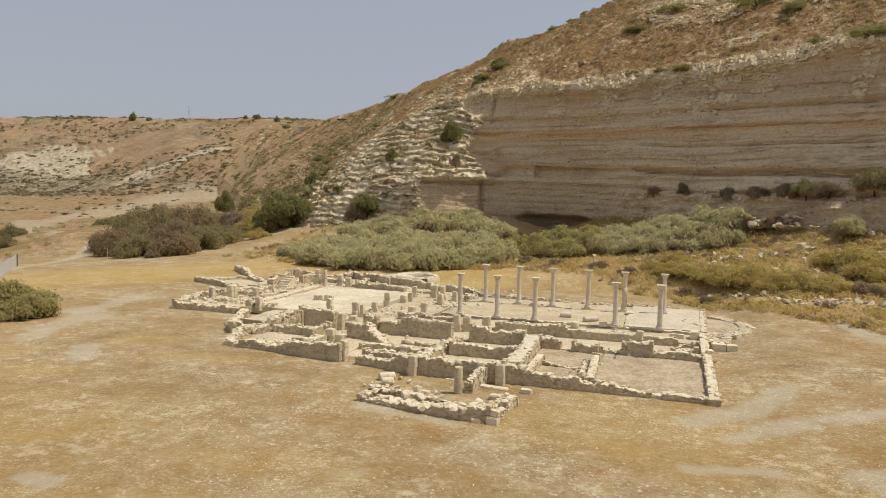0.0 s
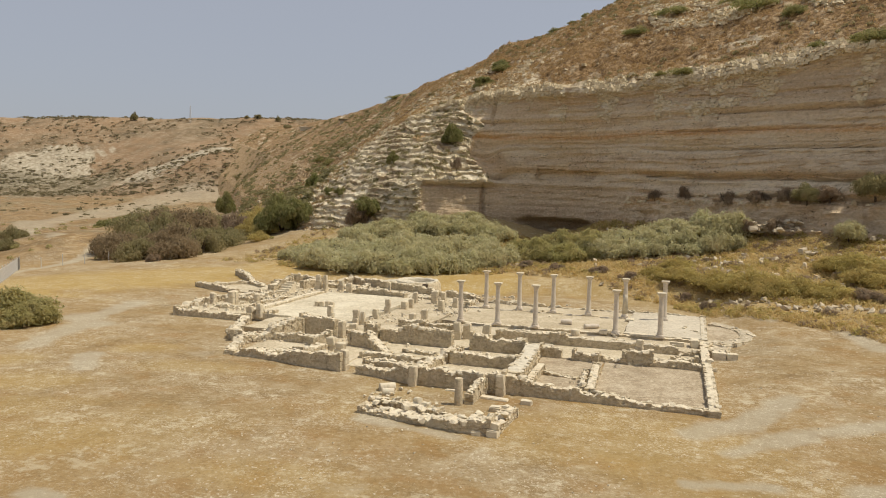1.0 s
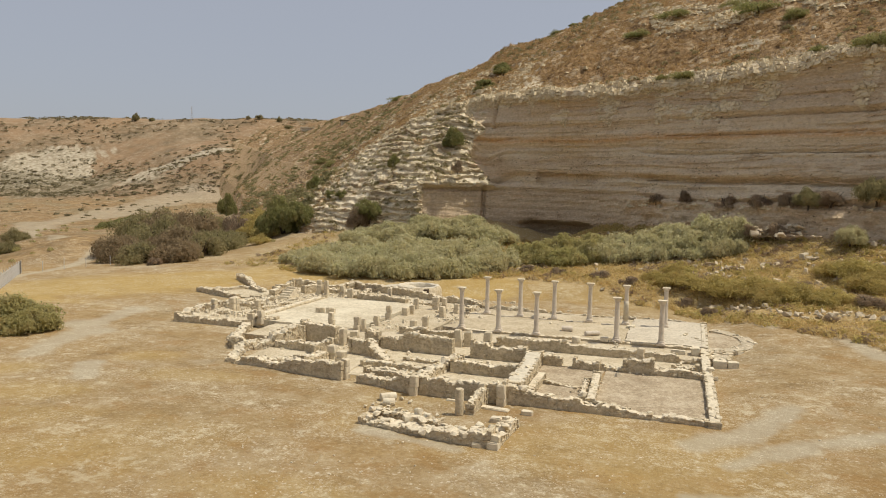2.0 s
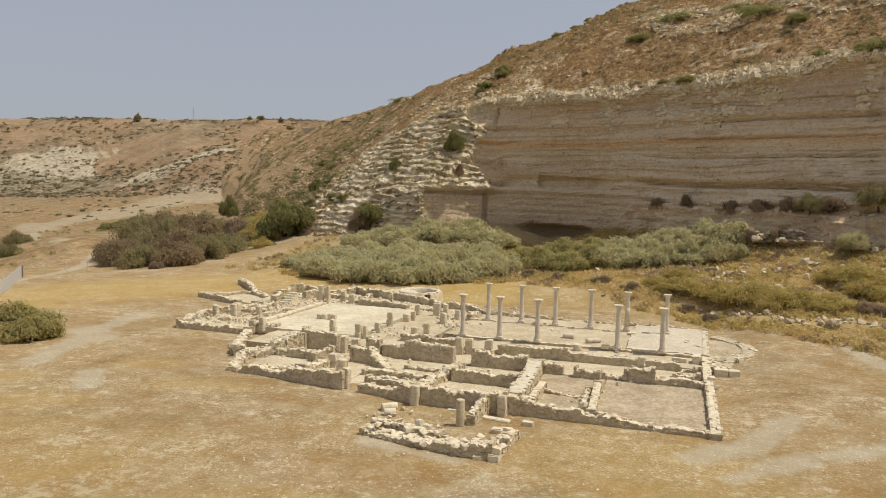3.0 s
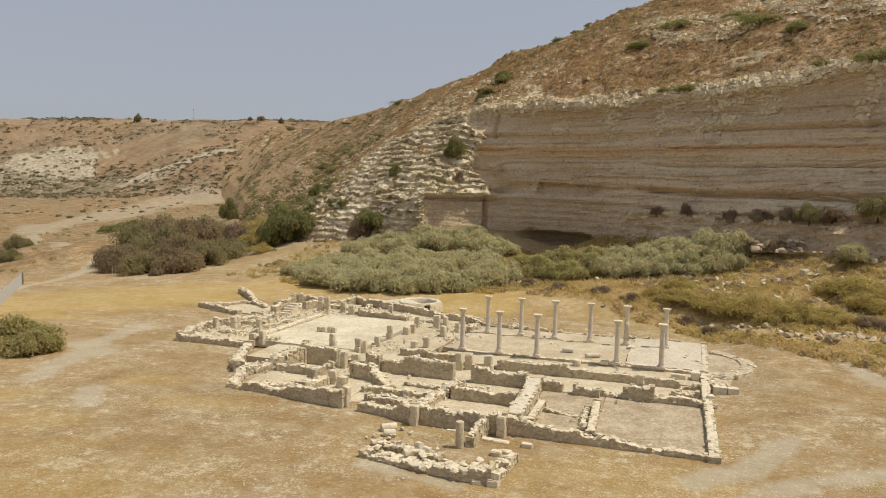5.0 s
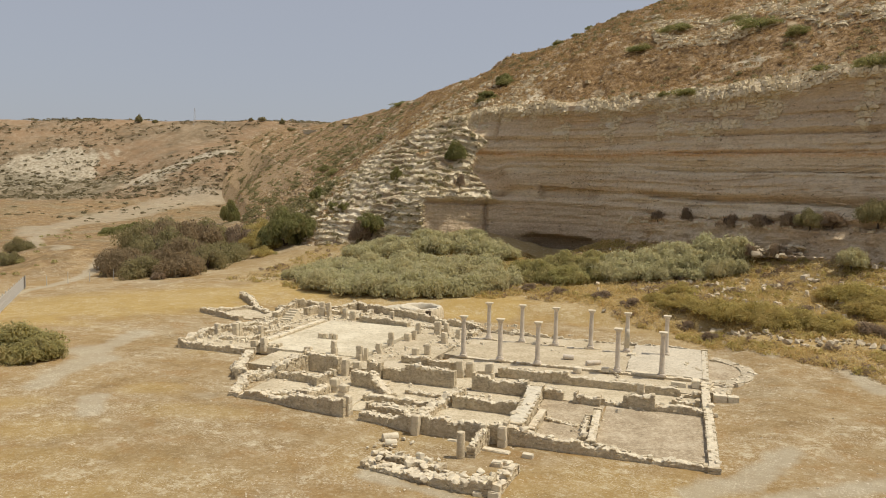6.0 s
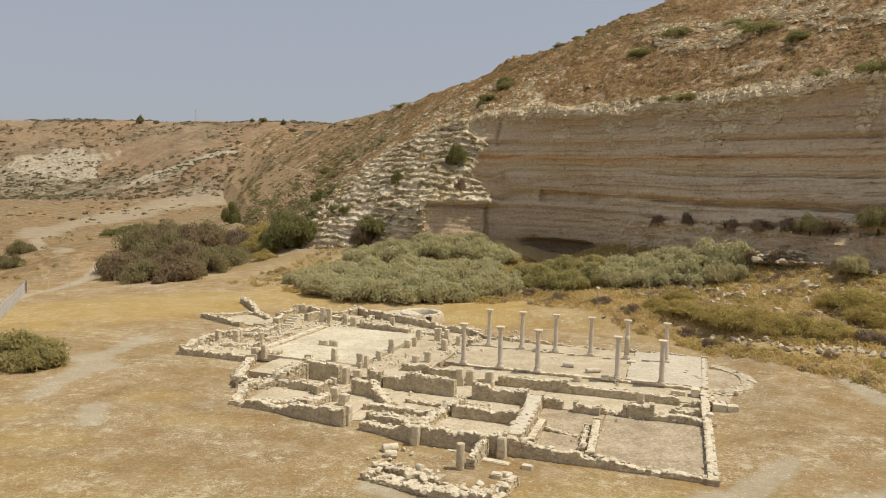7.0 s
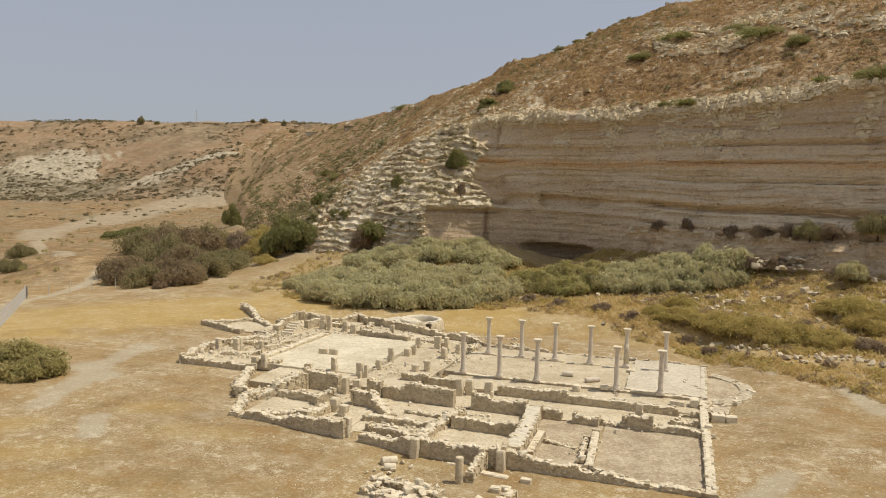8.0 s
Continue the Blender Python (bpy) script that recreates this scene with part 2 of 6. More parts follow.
def stone_material(name, dark, pale, patch, rough=0.95, joints=None):
    """Weathered limestone: every loose piece its own shade, blotches and fine pitting."""
    m, n, l, b = material(name, rough)
    geo = n.new("ShaderNodeNewGeometry")
    info = n.new("ShaderNodeObjectInfo")
    own = mix(n, l, geo.outputs["Random Per Island"], dark, pale)
    own = mix(n, l, times(n, l, info.outputs["Random"], 0.45), own, patch)
    fine = noise_node(n, l, 7.0, 6, 0.7)
    blot = noise_node(n, l, 1.1, 4, 0.6)
    own = mix(n, l, times(n, l, grey(n, l, blot, 0.45, 0.7), 0.5), own, patch)
    lump = noise_node(n, l, 3.2, 5, 0.65)
    own = mix(n, l, times(n, l, grey(n, l, lump, 0.50, 0.36), 0.5), own, tuple(c * 0.68 for c in dark))
    own = mix(n, l, times(n, l, grey(n, l, lump, 0.54, 0.68), 0.4), own, tuple(min(0.75, c * 1.12) for c in pale))
    own = mix(n, l, times(n, l, grey(n, l, fine, 0.48, 0.3), 0.4), own, tuple(c * 0.6 for c in dark))
    if not joints:
        l.new(own, b.inputs["Base Color"])
        bump(n, l, b, fine, 0.7, 0.04)
        return m
    cells = []
    for feature in ("F1", "DISTANCE_TO_EDGE"):
        vor = n.new("ShaderNodeTexVoronoi")
        vor.feature = feature
        vor.inputs["Scale"].default_value = 1
        wobble = n.new("ShaderNodeVectorMath")
        wobble.operation = "ADD"
        l.new(coords(n, l, joints, "World"), wobble.inputs[0])
        l.new(times(n, l, lump, 1.6), wobble.inputs[1])
        l.new(wobble.outputs[0], vor.inputs["Vector"])
        cells.append(vor)
    shade = n.new("ShaderNodeSeparateColor")
    l.new(cells[0].outputs["Color"], shade.inputs[0])
    own = mix(n, l, times(n, l, grey(n, l, shade.outputs[0], 0.35, 1.0), 0.45), own, pale)
    own = mix(n, l, times(n, l, grey(n, l, shade.outputs[1], 0.55, 1.0), 0.4), own, tuple(c * 0.85 for c in dark))
    gap = times(n, l, grey(n, l, cells[1].outputs["Distance"], 0.07, 0.01), grey(n, l, lump, 0.58, 0.44))
    own = mix(n, l, times(n, l, gap, 0.32), own, tuple(c * 0.7 for c in dark))
    l.new(own, b.inputs["Base Color"])
    rise = n.new("ShaderNodeMath")
    rise.operation = "MULTIPLY_ADD"
    rise.inputs[1].default_value = 0.6
    l.new(fine, rise.inputs[0])
    l.new(grey(n, l, cells[1].outputs["Distance"], 0.0, 0.14), rise.inputs[2])
    bump(n, l, b, rise.outputs[0], 0.7, 0.03)
    return m


def floor_material(name, low, high, pale, scale=1.0):
    m, n, l, b = material(name)
    fine = noise_node(n, l, 6.0 * scale, 8, 0.75)
    mid = noise_node(n, l, 0.7 * scale, 9, 0.72)
    c = mix(n, l, grey(n, l, mid, 0.40, 0.60), low, high)
    c = mix(n, l, times(n, l, grey(n, l, fine, 0.51, 0.62), 0.75), c, pale)
    c = mix(n, l, times(n, l, grey(n, l, fine, 0.48, 0.37), 0.65), c, tuple(v * 0.6 for v in low))
    worn = noise_node(n, l, 0.28 * scale, 6, 0.65)
    c = mix(n, l, times(n, l, grey(n, l, worn, 0.52, 0.62), 0.45), c, pale)
    c = mix(n, l, times(n, l, grey(n, l, worn, 0.47, 0.38), 0.35), c, tuple(v * 0.8 for v in low))
    crack = ramp(n, l, noise_node(n, l, 0.9 * scale, 5, 0.6), [(0.485, (0, 0, 0)), (0.5, (1, 1, 1)), (0.515, (0, 0, 0))])
    c = mix(n, l, times(n, l, crack, 0.3), c, tuple(v * 0.55 for v in low))
    l.new(c, b.inputs["Base Color"])
    bump(n, l, b, fine, 0.6, 0.05)
    return m


def leaf_material(name, a, c, dry):
    m, n, l, b = material(name, 0.7)
    geo = n.new("ShaderNodeNewGeometry")
    info = n.new("ShaderNodeObjectInfo")
    col = mix(n, l, geo.outputs["Random Per Island"], a, c)
    col = mix(n, l, times(n, l, grey(n, l, noise_node(n, l, 0.55, 4, 0.6), 0.5, 0.68), 0.7), col, dry)
    col = mix(n, l, times(n, l, info.outputs["Random"], 0.35), col, dry)
    l.new(col, b.inputs["Base Color"])
    thin = n.new("ShaderNodeBsdfTranslucent")
    l.new(col, thin.inputs["Color"])
    both = n.new("ShaderNodeMixShader")
    both.inputs[0].default_value = 0.6
    l.new(b.outputs[0], both.inputs[1])
    l.new(thin.outputs[0], both.inputs[2])
    l.new(both.outputs[0], n["Material Output"].inputs["Surface"])
    return m


def wood_material(name, a, c):
    m, n, l, b = material(name)
    l.new(mix(n, l, noise_node(n, l, (6, 6, 1.2), 5, 0.7), a, c), b.inputs["Base Color"])
    return m


GROUND, HILL, CLIFF = ground_material(), hill_material(), cliff_material()
RUBBLE = stone_material("rubble_limestone", (0.45, 0.36, 0.23), (0.72, 0.615, 0.43), (0.63, 0.525, 0.355), joints=(7.0, 7.0, 10.0))
CAP = stone_material("bleached_limestone", (0.55, 0.465, 0.325), (0.76, 0.67, 0.50), (0.66, 0.57, 0.42))
PLASTER = stone_material("lime_plaster", (0.56, 0.49, 0.36), (0.62, 0.55, 0.42), (0.66, 0.60, 0.47))
MARBLE = stone_material("weathered_grey_marble", (0.64, 0.56, 0.45), (0.68, 0.60, 0.49), (0.56, 0.475, 0.36), 0.7)
BOULDER = stone_material("field_stone", (0.47, 0.385, 0.265), (0.67, 0.575, 0.41), (0.55, 0.455, 0.315))
OUTCROP = stone_material("ledge_limestone", (0.54, 0.44, 0.28), (0.77, 0.665, 0.465), (0.66, 0.55, 0.365))
MORTAR = stone_material("dull_mortar", (0.46, 0.385, 0.27), (0.61, 0.525, 0.38), (0.54, 0.455, 0.325), joints=(5.0, 5.0, 7.0))
F_COURT = floor_material("cream_mortar_floor", (0.54, 0.465, 0.325), (0.66, 0.585, 0.43), (0.71, 0.645, 0.49), 0.7)
F_CHANCEL = floor_material("pale_mortar_floor", (0.50, 0.435, 0.325), (0.585, 0.52, 0.40), (0.64, 0.575, 0.45), 0.7)
F_NAVE = floor_material("trodden_earth_floor", (0.44, 0.36, 0.235), (0.54, 0.455, 0.315), (0.62, 0.54, 0.395))
F_ROOM = floor_material("gravel_floor", (0.34, 0.265, 0.17), (0.46, 0.375, 0.255), (0.57, 0.49, 0.36))
F_DUSTY = floor_material("pale_gravel_floor", (0.48, 0.395, 0.26), (0.58, 0.495, 0.345), (0.66, 0.58, 0.425))


# ---- land: one sheet to the horizon ----
FOOT = [(62, 56, 3.5), (32, 74, 6), (16, 83.5, 7.5), (4, 91.5, 6.8), (-8, 101, 5.8), (-20.5, 111.5, 4.6), (-31.5, 109.3, 4.6), (-40.5, 105, 4.5),
        (-50, 103.5, 4.2), (-65, 108.4, 2.4), (-92, 137, 1.7), (-143, 199, 1.5), (-210, 288, 0.5), (-295, 408, -6)]
FOOT2 = [(a, b) for a, b, c in FOOT]
TRACK = [(-60, 44), (-72.3, 57.6), (-78.8, 64.5), (-81.5, 69.5), (-82.5, 74), (-86.7, 82), (-93.2, 92), (-99, 104), (-109, 121)]
BRANCH = [(-119, 110), (-140, 122), (-189, 164), (-232, 205)]
ROAD = [(-218, 190), (-259, 228), (-301, 292), (-340, 361), (-352, 405), (-352, 435), (-333, 440)]


def ground_z(x, y):
    x, y = np.asarray(x, float), np.asarray(y, float)
    d = line_dist(x, y, FOOT2)
    inside = sstep(-30, -62, x)
    z = (6.6 - 3.4 * inside) * np.exp(-d / (13.5 - 4 * inside))
    z = z - 2.3 * sstep(-48, -105, x) - 6.0 * sstep(-115, -280, x) * sstep(900, 300, y)
    q = -0.325 * x + 0.945 * y + 26 * (fbm(x / 95, y / 95, 1.5) - 0.5)
    far = np.interp(q, [430, 560, 600, 640, 672, 705, 760, 1100, 2500], [0, 8, 20, 41, 59, 76, 83, 86, 66])
    left = sstep(60, -160, x)
    z = z + far * left
    r = np.hypot(x, y)
    z = z + (fbm(x / 5, y / 5, 0.3) - 0.5) * 0.16 * sstep(12, 40, r) + (fbm(x / 30, y / 30, 4.2) - 0.5) * 5.0 * sstep(100, 190, r) * left
    z = z - 3.0 * np.exp(-((x + 20.5) / 7.5) ** 2 - ((y - 109) / 7) ** 2)
    z = z + 16.0 * np.exp(-((x + 350) / 45) ** 2 - ((y - 492) / 38) ** 2)
    z = z + 3.6 * np.exp(-((x + 102) / 8) ** 2 - ((y - 97) / 9) ** 2) + 2.6 * np.exp(-((x + 122) / 9) ** 2 - ((y - 112) / 7) ** 2)
    z = z + 15.0 * np.exp(-((x + 392) / 72) ** 2 - ((y - 520) / 66) ** 2)
    talus = np.exp(-d / 12) * sstep(-45, -20, x)
    z = z + talus * (fbm(x / 4, y / 4, 2.2) - 0.5) * 1.6
    flat = sstep(3, 8, np.abs(x + 21) - 19) + sstep(2, 7, np.abs(y - 49) - 18)
    return np.where(flat < 1, z * np.clip(flat, 0, 1) + (1 - np.clip(flat, 0, 1)) * np.minimum(z, 0.02), z)


def gz(x, y):
    return float(ground_z(np.array([x]), np.array([y]))[0])


def blotch(x, y, cx, cy, rx, ry, turn=0.0, soft=0.45, seed=0.0):
    c, s = math.cos(turn), math.sin(turn)
    u, v = (x - cx) * c + (y - cy) * s, -(x - cx) * s + (y - cy) * c
    d = np.hypot(u / rx, v / ry) + (fbm(x / 2.5, y / 2.5, seed) - 0.5) * 0.9
    return sstep(1 + soft, 1 - soft, d)


def set_attr(me, name, values):
    a = me.attributes.new(name, "FLOAT", "POINT")
    a.data.foreach_set("value", np.asarray(values, dtype=np.float32).ravel())


def build_ground():
    view = np.linspace(radians(72), radians(146), 330)
    rest = np.linspace(radians(146), radians(432), 90)[1:-1]
    ang = np.concatenate([view, rest])
    rad = np.concatenate([[0.0], np.geomspace(4, 95, 195), np.geomspace(97, 800, 150), np.geomspace(850, 3600, 14)])
    R, A = np.meshgrid(rad, ang, indexing="ij")
    X, Y = R * np.cos(A), R * np.sin(A)
    Z = ground_z(X, Y)
    nr, na = R.shape
    i, j = np.meshgrid(np.arange(nr - 1), np.arange(na), indexing="ij")
    j2 = (j + 1) % na
    quads = np.stack([i * na + j, (i + 1) * na + j, (i + 1) * na + j2, i * na + j2], -1).reshape(-1, 4)
    me = bpy.data.meshes.new("ground")
    me.from_pydata(np.stack([X, Y, Z], -1).reshape(-1, 3).tolist(), [], quads.tolist())
    me.shade_smooth()
    x, y = X.ravel(), Y.ravel()
    r = np.hypot(x, y)
    d = line_dist(x, y, FOOT2)
    n1, n2 = fbm(x / 7, y / 7, 0.7), fbm(x / 2.2, y / 2.2, 9.1)
    gold = np.clip(blotch(x, y, -60, 61, 20, 10, 0.6) + 0.85 * blotch(x, y, -3.5, 29.5, 6, 2.8, 0.2, seed=3) + 0.6 * blotch(x, y, -30, 74, 26, 5.5, -0.05, seed=5)
                   + 0.6 * blotch(x, y, 6, 24, 5, 4, 0.3, seed=6) + 0.6 * blotch(x, y, -24, 22, 7, 3.5, 0.6, seed=8) + 0.6 * blotch(x, y, -33, 27, 4, 2, 0.6, seed=9) + 0.8 * blotch(x, y, -17, 15, 6, 2.2, 0.4, seed=11) + 0.9 * blotch(x, y, -29, 24, 3.2, 1.3, 0.5, seed=12) + 0.8 * blotch(x, y, -13.5, 21, 4, 1.6, 0.1, seed=13) + 0.8 * blotch(x, y, -26, 33, 3, 1.2, 0.2, seed=14)  + 1.0 * blotch(x, y, -31.2, 27.4, 2.2, 1.2, 0.5, seed=20) + 0.8 * blotch(x, y, -36.7, 30.1, 2.2, 1.2, 0.5, seed=21) + 0.8 * blotch(x, y, -23.7, 21.0, 2.4, 1.6, 0.5, seed=22) + 0.7 * blotch(x, y, -31.7, 35.8, 2.0, 1.2, 0.5, seed=23) + 0.6 * sstep(0.55, 0.66, n1), 0, 1) * sstep(130, 80, r) * (0.45 + 0.55 * sstep(38, 60, r))
    mud = np.zeros_like(x)
    for run, wide in (([(-45, 49), (-43.2, 44.5), (-41.2, 39.5), (-39.5, 35.8), (-38.6, 33)], 1.1), ([(-33.4, 32.8), (-31.2, 30.2)], 0.8), ([(0.4, 31.8), (2.3, 33.8), (3.6, 36.3), (4.9, 38.6)], 0.8),
                      ([(1.8, 29.8), (4.9, 33.2), (7, 34.3), (10, 37)], 0.7), ([(10, 55.5), (11.6, 51)], 0.9), ([(4.4, 61.4), (5.8, 58.3)], 0.6), ([(-13.5, 28.3), (-9, 27.5)], 0.5),
                      ([(-20.2, 17.1), (-19.2, 17)], 0.5), ([(0.2, 26), (3, 26.6)], 0.5), ([(-44, 42), (-40, 40)], 1.3), ([(6.5, 27), (12, 31)], 1.0)):
        mud = np.maximum(mud, sstep(1.5, 0.4, line_dist(x, y, run) / wide + (fbm(x / 1.6, y / 1.6, wide) - 0.5) * 1.6))
    mud = np.maximum(mud, 0.6 * sstep(0.62, 0.76, fbm(x / 3.6, y / 3.6, 6.6)) * sstep(75, 45, r))
    mud = np.maximum(mud, sstep(1.7, 0.7, line_dist(x, y, TRACK) + (n2 - 0.5) * 1.2))
    mud = np.maximum(mud, 0.8 * sstep(3.0, 1.2, line_dist(x, y, BRANCH) + (n2 - 0.5) * 2))
    mud = np.maximum(mud, 0.72 * sstep(18, 9, line_dist(x, y, ROAD) * np.interp(r, [300, 480], [1.7, 0.65]) + (n1 - 0.5) * 6))
    scrub = np.clip(sstep(27, 15, d + (n1 - 0.5) * 10) * sstep(-75, -40, x) * sstep(200, 150, r), 0, 1)
    far = sstep(105, 150, r)
    q = -0.325 * x + 0.945 * y
    slope = sstep(545, 600, q) * sstep(60, -160, x)
    chalk = slope * np.clip(0.33 + 0.55 * blotch(x, y, -528, 455, 62, 34, 0.9, 0.7, seed=2) + 0.45 * (blotch(x, y, -436, 452, 30, 9, 0.3, 0.6, 1) + blotch(x, y, -408, 475, 34, 10, 0.5, 0.6, 4) + blotch(x, y, -394, 464, 24, 8, 0.4, 0.6, 6) + blotch(x, y, -392, 500, 40, 7, 0.7, 0.6, 7)) + 0.5 * (fbm(x / 60, y / 60, 8.4) - 0.5), 0, 1) + sstep(150, 190, r) * (1 - slope) * 0.30
    green = sstep(120, 170, r) * np.clip(0.34 + 0.6 * (fbm(x / 40, y / 40, 3.7) - 0.5) + 0.40 * sstep(515, 550, q) * sstep(625, 590, q), 0, 1)
    straw = np.clip(blotch(x, y, -21.0, 20.7, 1.6, 0.9, 0.6, 0.7, 40) + blotch(x, y, -22.0, 18.9, 1.8, 0.9, 0.6, 0.7, 41) + blotch(x, y, -25.5, 23.3, 2.2, 0.9, 0.6, 0.7, 42) + blotch(x, y, -7.9, 21.3, 1.4, 0.6, 0.6, 0.7, 43) + blotch(x, y, 2.7, 37.8, 1.5, 0.9, 0.6, 0.7, 44) + blotch(x, y, 6.3, 39.7, 1.2, 0.9, 0.6, 0.7, 45) + blotch(x, y, -20.5, 24.8, 1.6, 0.8, 0.6, 0.7, 46), 0, 1)
    field = np.clip(sstep(540, 505, q + 14 * (n1 - 0.5)) + blotch(x, y, -106, 99, 19, 14, 0.6, seed=4), 0, 1)
    far = np.maximum(far, blotch(x, y, -106, 99, 19, 14, 0.6, seed=4))
    for nm, v in (("straw", straw), ("field", field), ("gold", gold), ("mud", mud), ("scrub", scrub), ("far", far), ("chalk", chalk), ("green", green * (1 - mud) * sstep(-405, -450, x))):
        set_attr(me, nm, v)
    me.materials.append(GROUND)
    return tagged(new("ground", me), "dry golden grass and pale trampled soil", "ground", kind="structure")


# the hill: profile rows laid over a line of stations along its foot
LOW = [(62.5, 57.5, 14), (33.3, 78.2, 15), (17.6, 86.8, 14), (4.8, 93.6, 13), (-8, 102.2, 13), (-21, 112, 12.5), (-31.3, 110.2, 11.6), (-40.5, 105.8, 11.3),
       (-50.4, 107.0, 8.4), (-67, 115, 5.4), (-94, 145, 4), (-144.5, 210, 5.1), (-211, 299, 8.2), (-297, 424, 5)]
BENCH = [(64, 62, 22), (34.6, 81.2, 22), (17.9, 89.2, 20), (5.2, 95.9, 19), (-8.2, 103.6, 18.8), (-21.4, 111, 18.8), (-32.6, 113.8, 17.8), (-41, 113.6, 18.4),
         (-50.5, 116, 16.2), (-69, 124.6, 9.4), (-94, 153, 6.8), (-144.5, 221, 9.4), (-216, 318, 14), (-303, 447, 19)]
BROW = [(66, 66, 31), (34.5, 82.4, 28), (16.5, 91.6, 26.4), (4.4, 98.2, 25.2), (-8, 104.6, 24.8), (-21, 110.2, 25), (-32, 116.9, 25.5), (-41, 119.5, 24.2),
        (-53, 125, 21.5), (-69, 136, 15.2), (-94, 169, 14), (-145, 243, 19), (-221, 350, 25), (-312, 476, 35)]
RIDGE = [(100, 150, 72), (52, 165, 68), (22, 165, 62), (0, 160, 55), (-10, 158, 52.2), (-22, 162, 49.3), (-36, 165, 44.8), (-47, 170, 42.2),
         (-60, 187, 42.0), (-84, 222, 43.6), (-122, 285, 47.4), (-190, 396, 55.8), (-280, 530, 65.5), (-345, 575, 63.5)]
# the far end runs out on the valley slope
for rows, x, y, dip in ((FOOT, -392, 500, 7), (LOW, -395, 512, 6), (BENCH, -398, 530, 5), (BROW, -405, 562, 4), (RIDGE, -430, 640, 2)):
    rows.append((x, y, gz(x, y) - dip))
SUBS, NV = (40, 100, 100, 110, 120, 110, 90, 70, 60, 60, 44, 44, 44, 36), (38, 40, 40, 120, 8)


def spline(rows, subs):
    p = np.array([rows[0]] + rows + [rows[-1]], float)
    out = []
    for k in range(1, len(p) - 2):
        t = np.linspace(0, 1, subs[k - 1], endpoint=False)[:, None]
        a, b, c, d = p[k - 1], p[k], p[k + 1], p[k + 2]
        m0, m1 = (c - a) * 0.36, (d - b) * 0.36
        out.append((2 * t ** 3 - 3 * t ** 2 + 1) * b + (t ** 3 - 2 * t ** 2 + t) * m0 + (-2 * t ** 3 + 3 * t ** 2) * c + (t ** 3 - t ** 2) * m1)
    return np.concatenate(out + [p[-1:]])


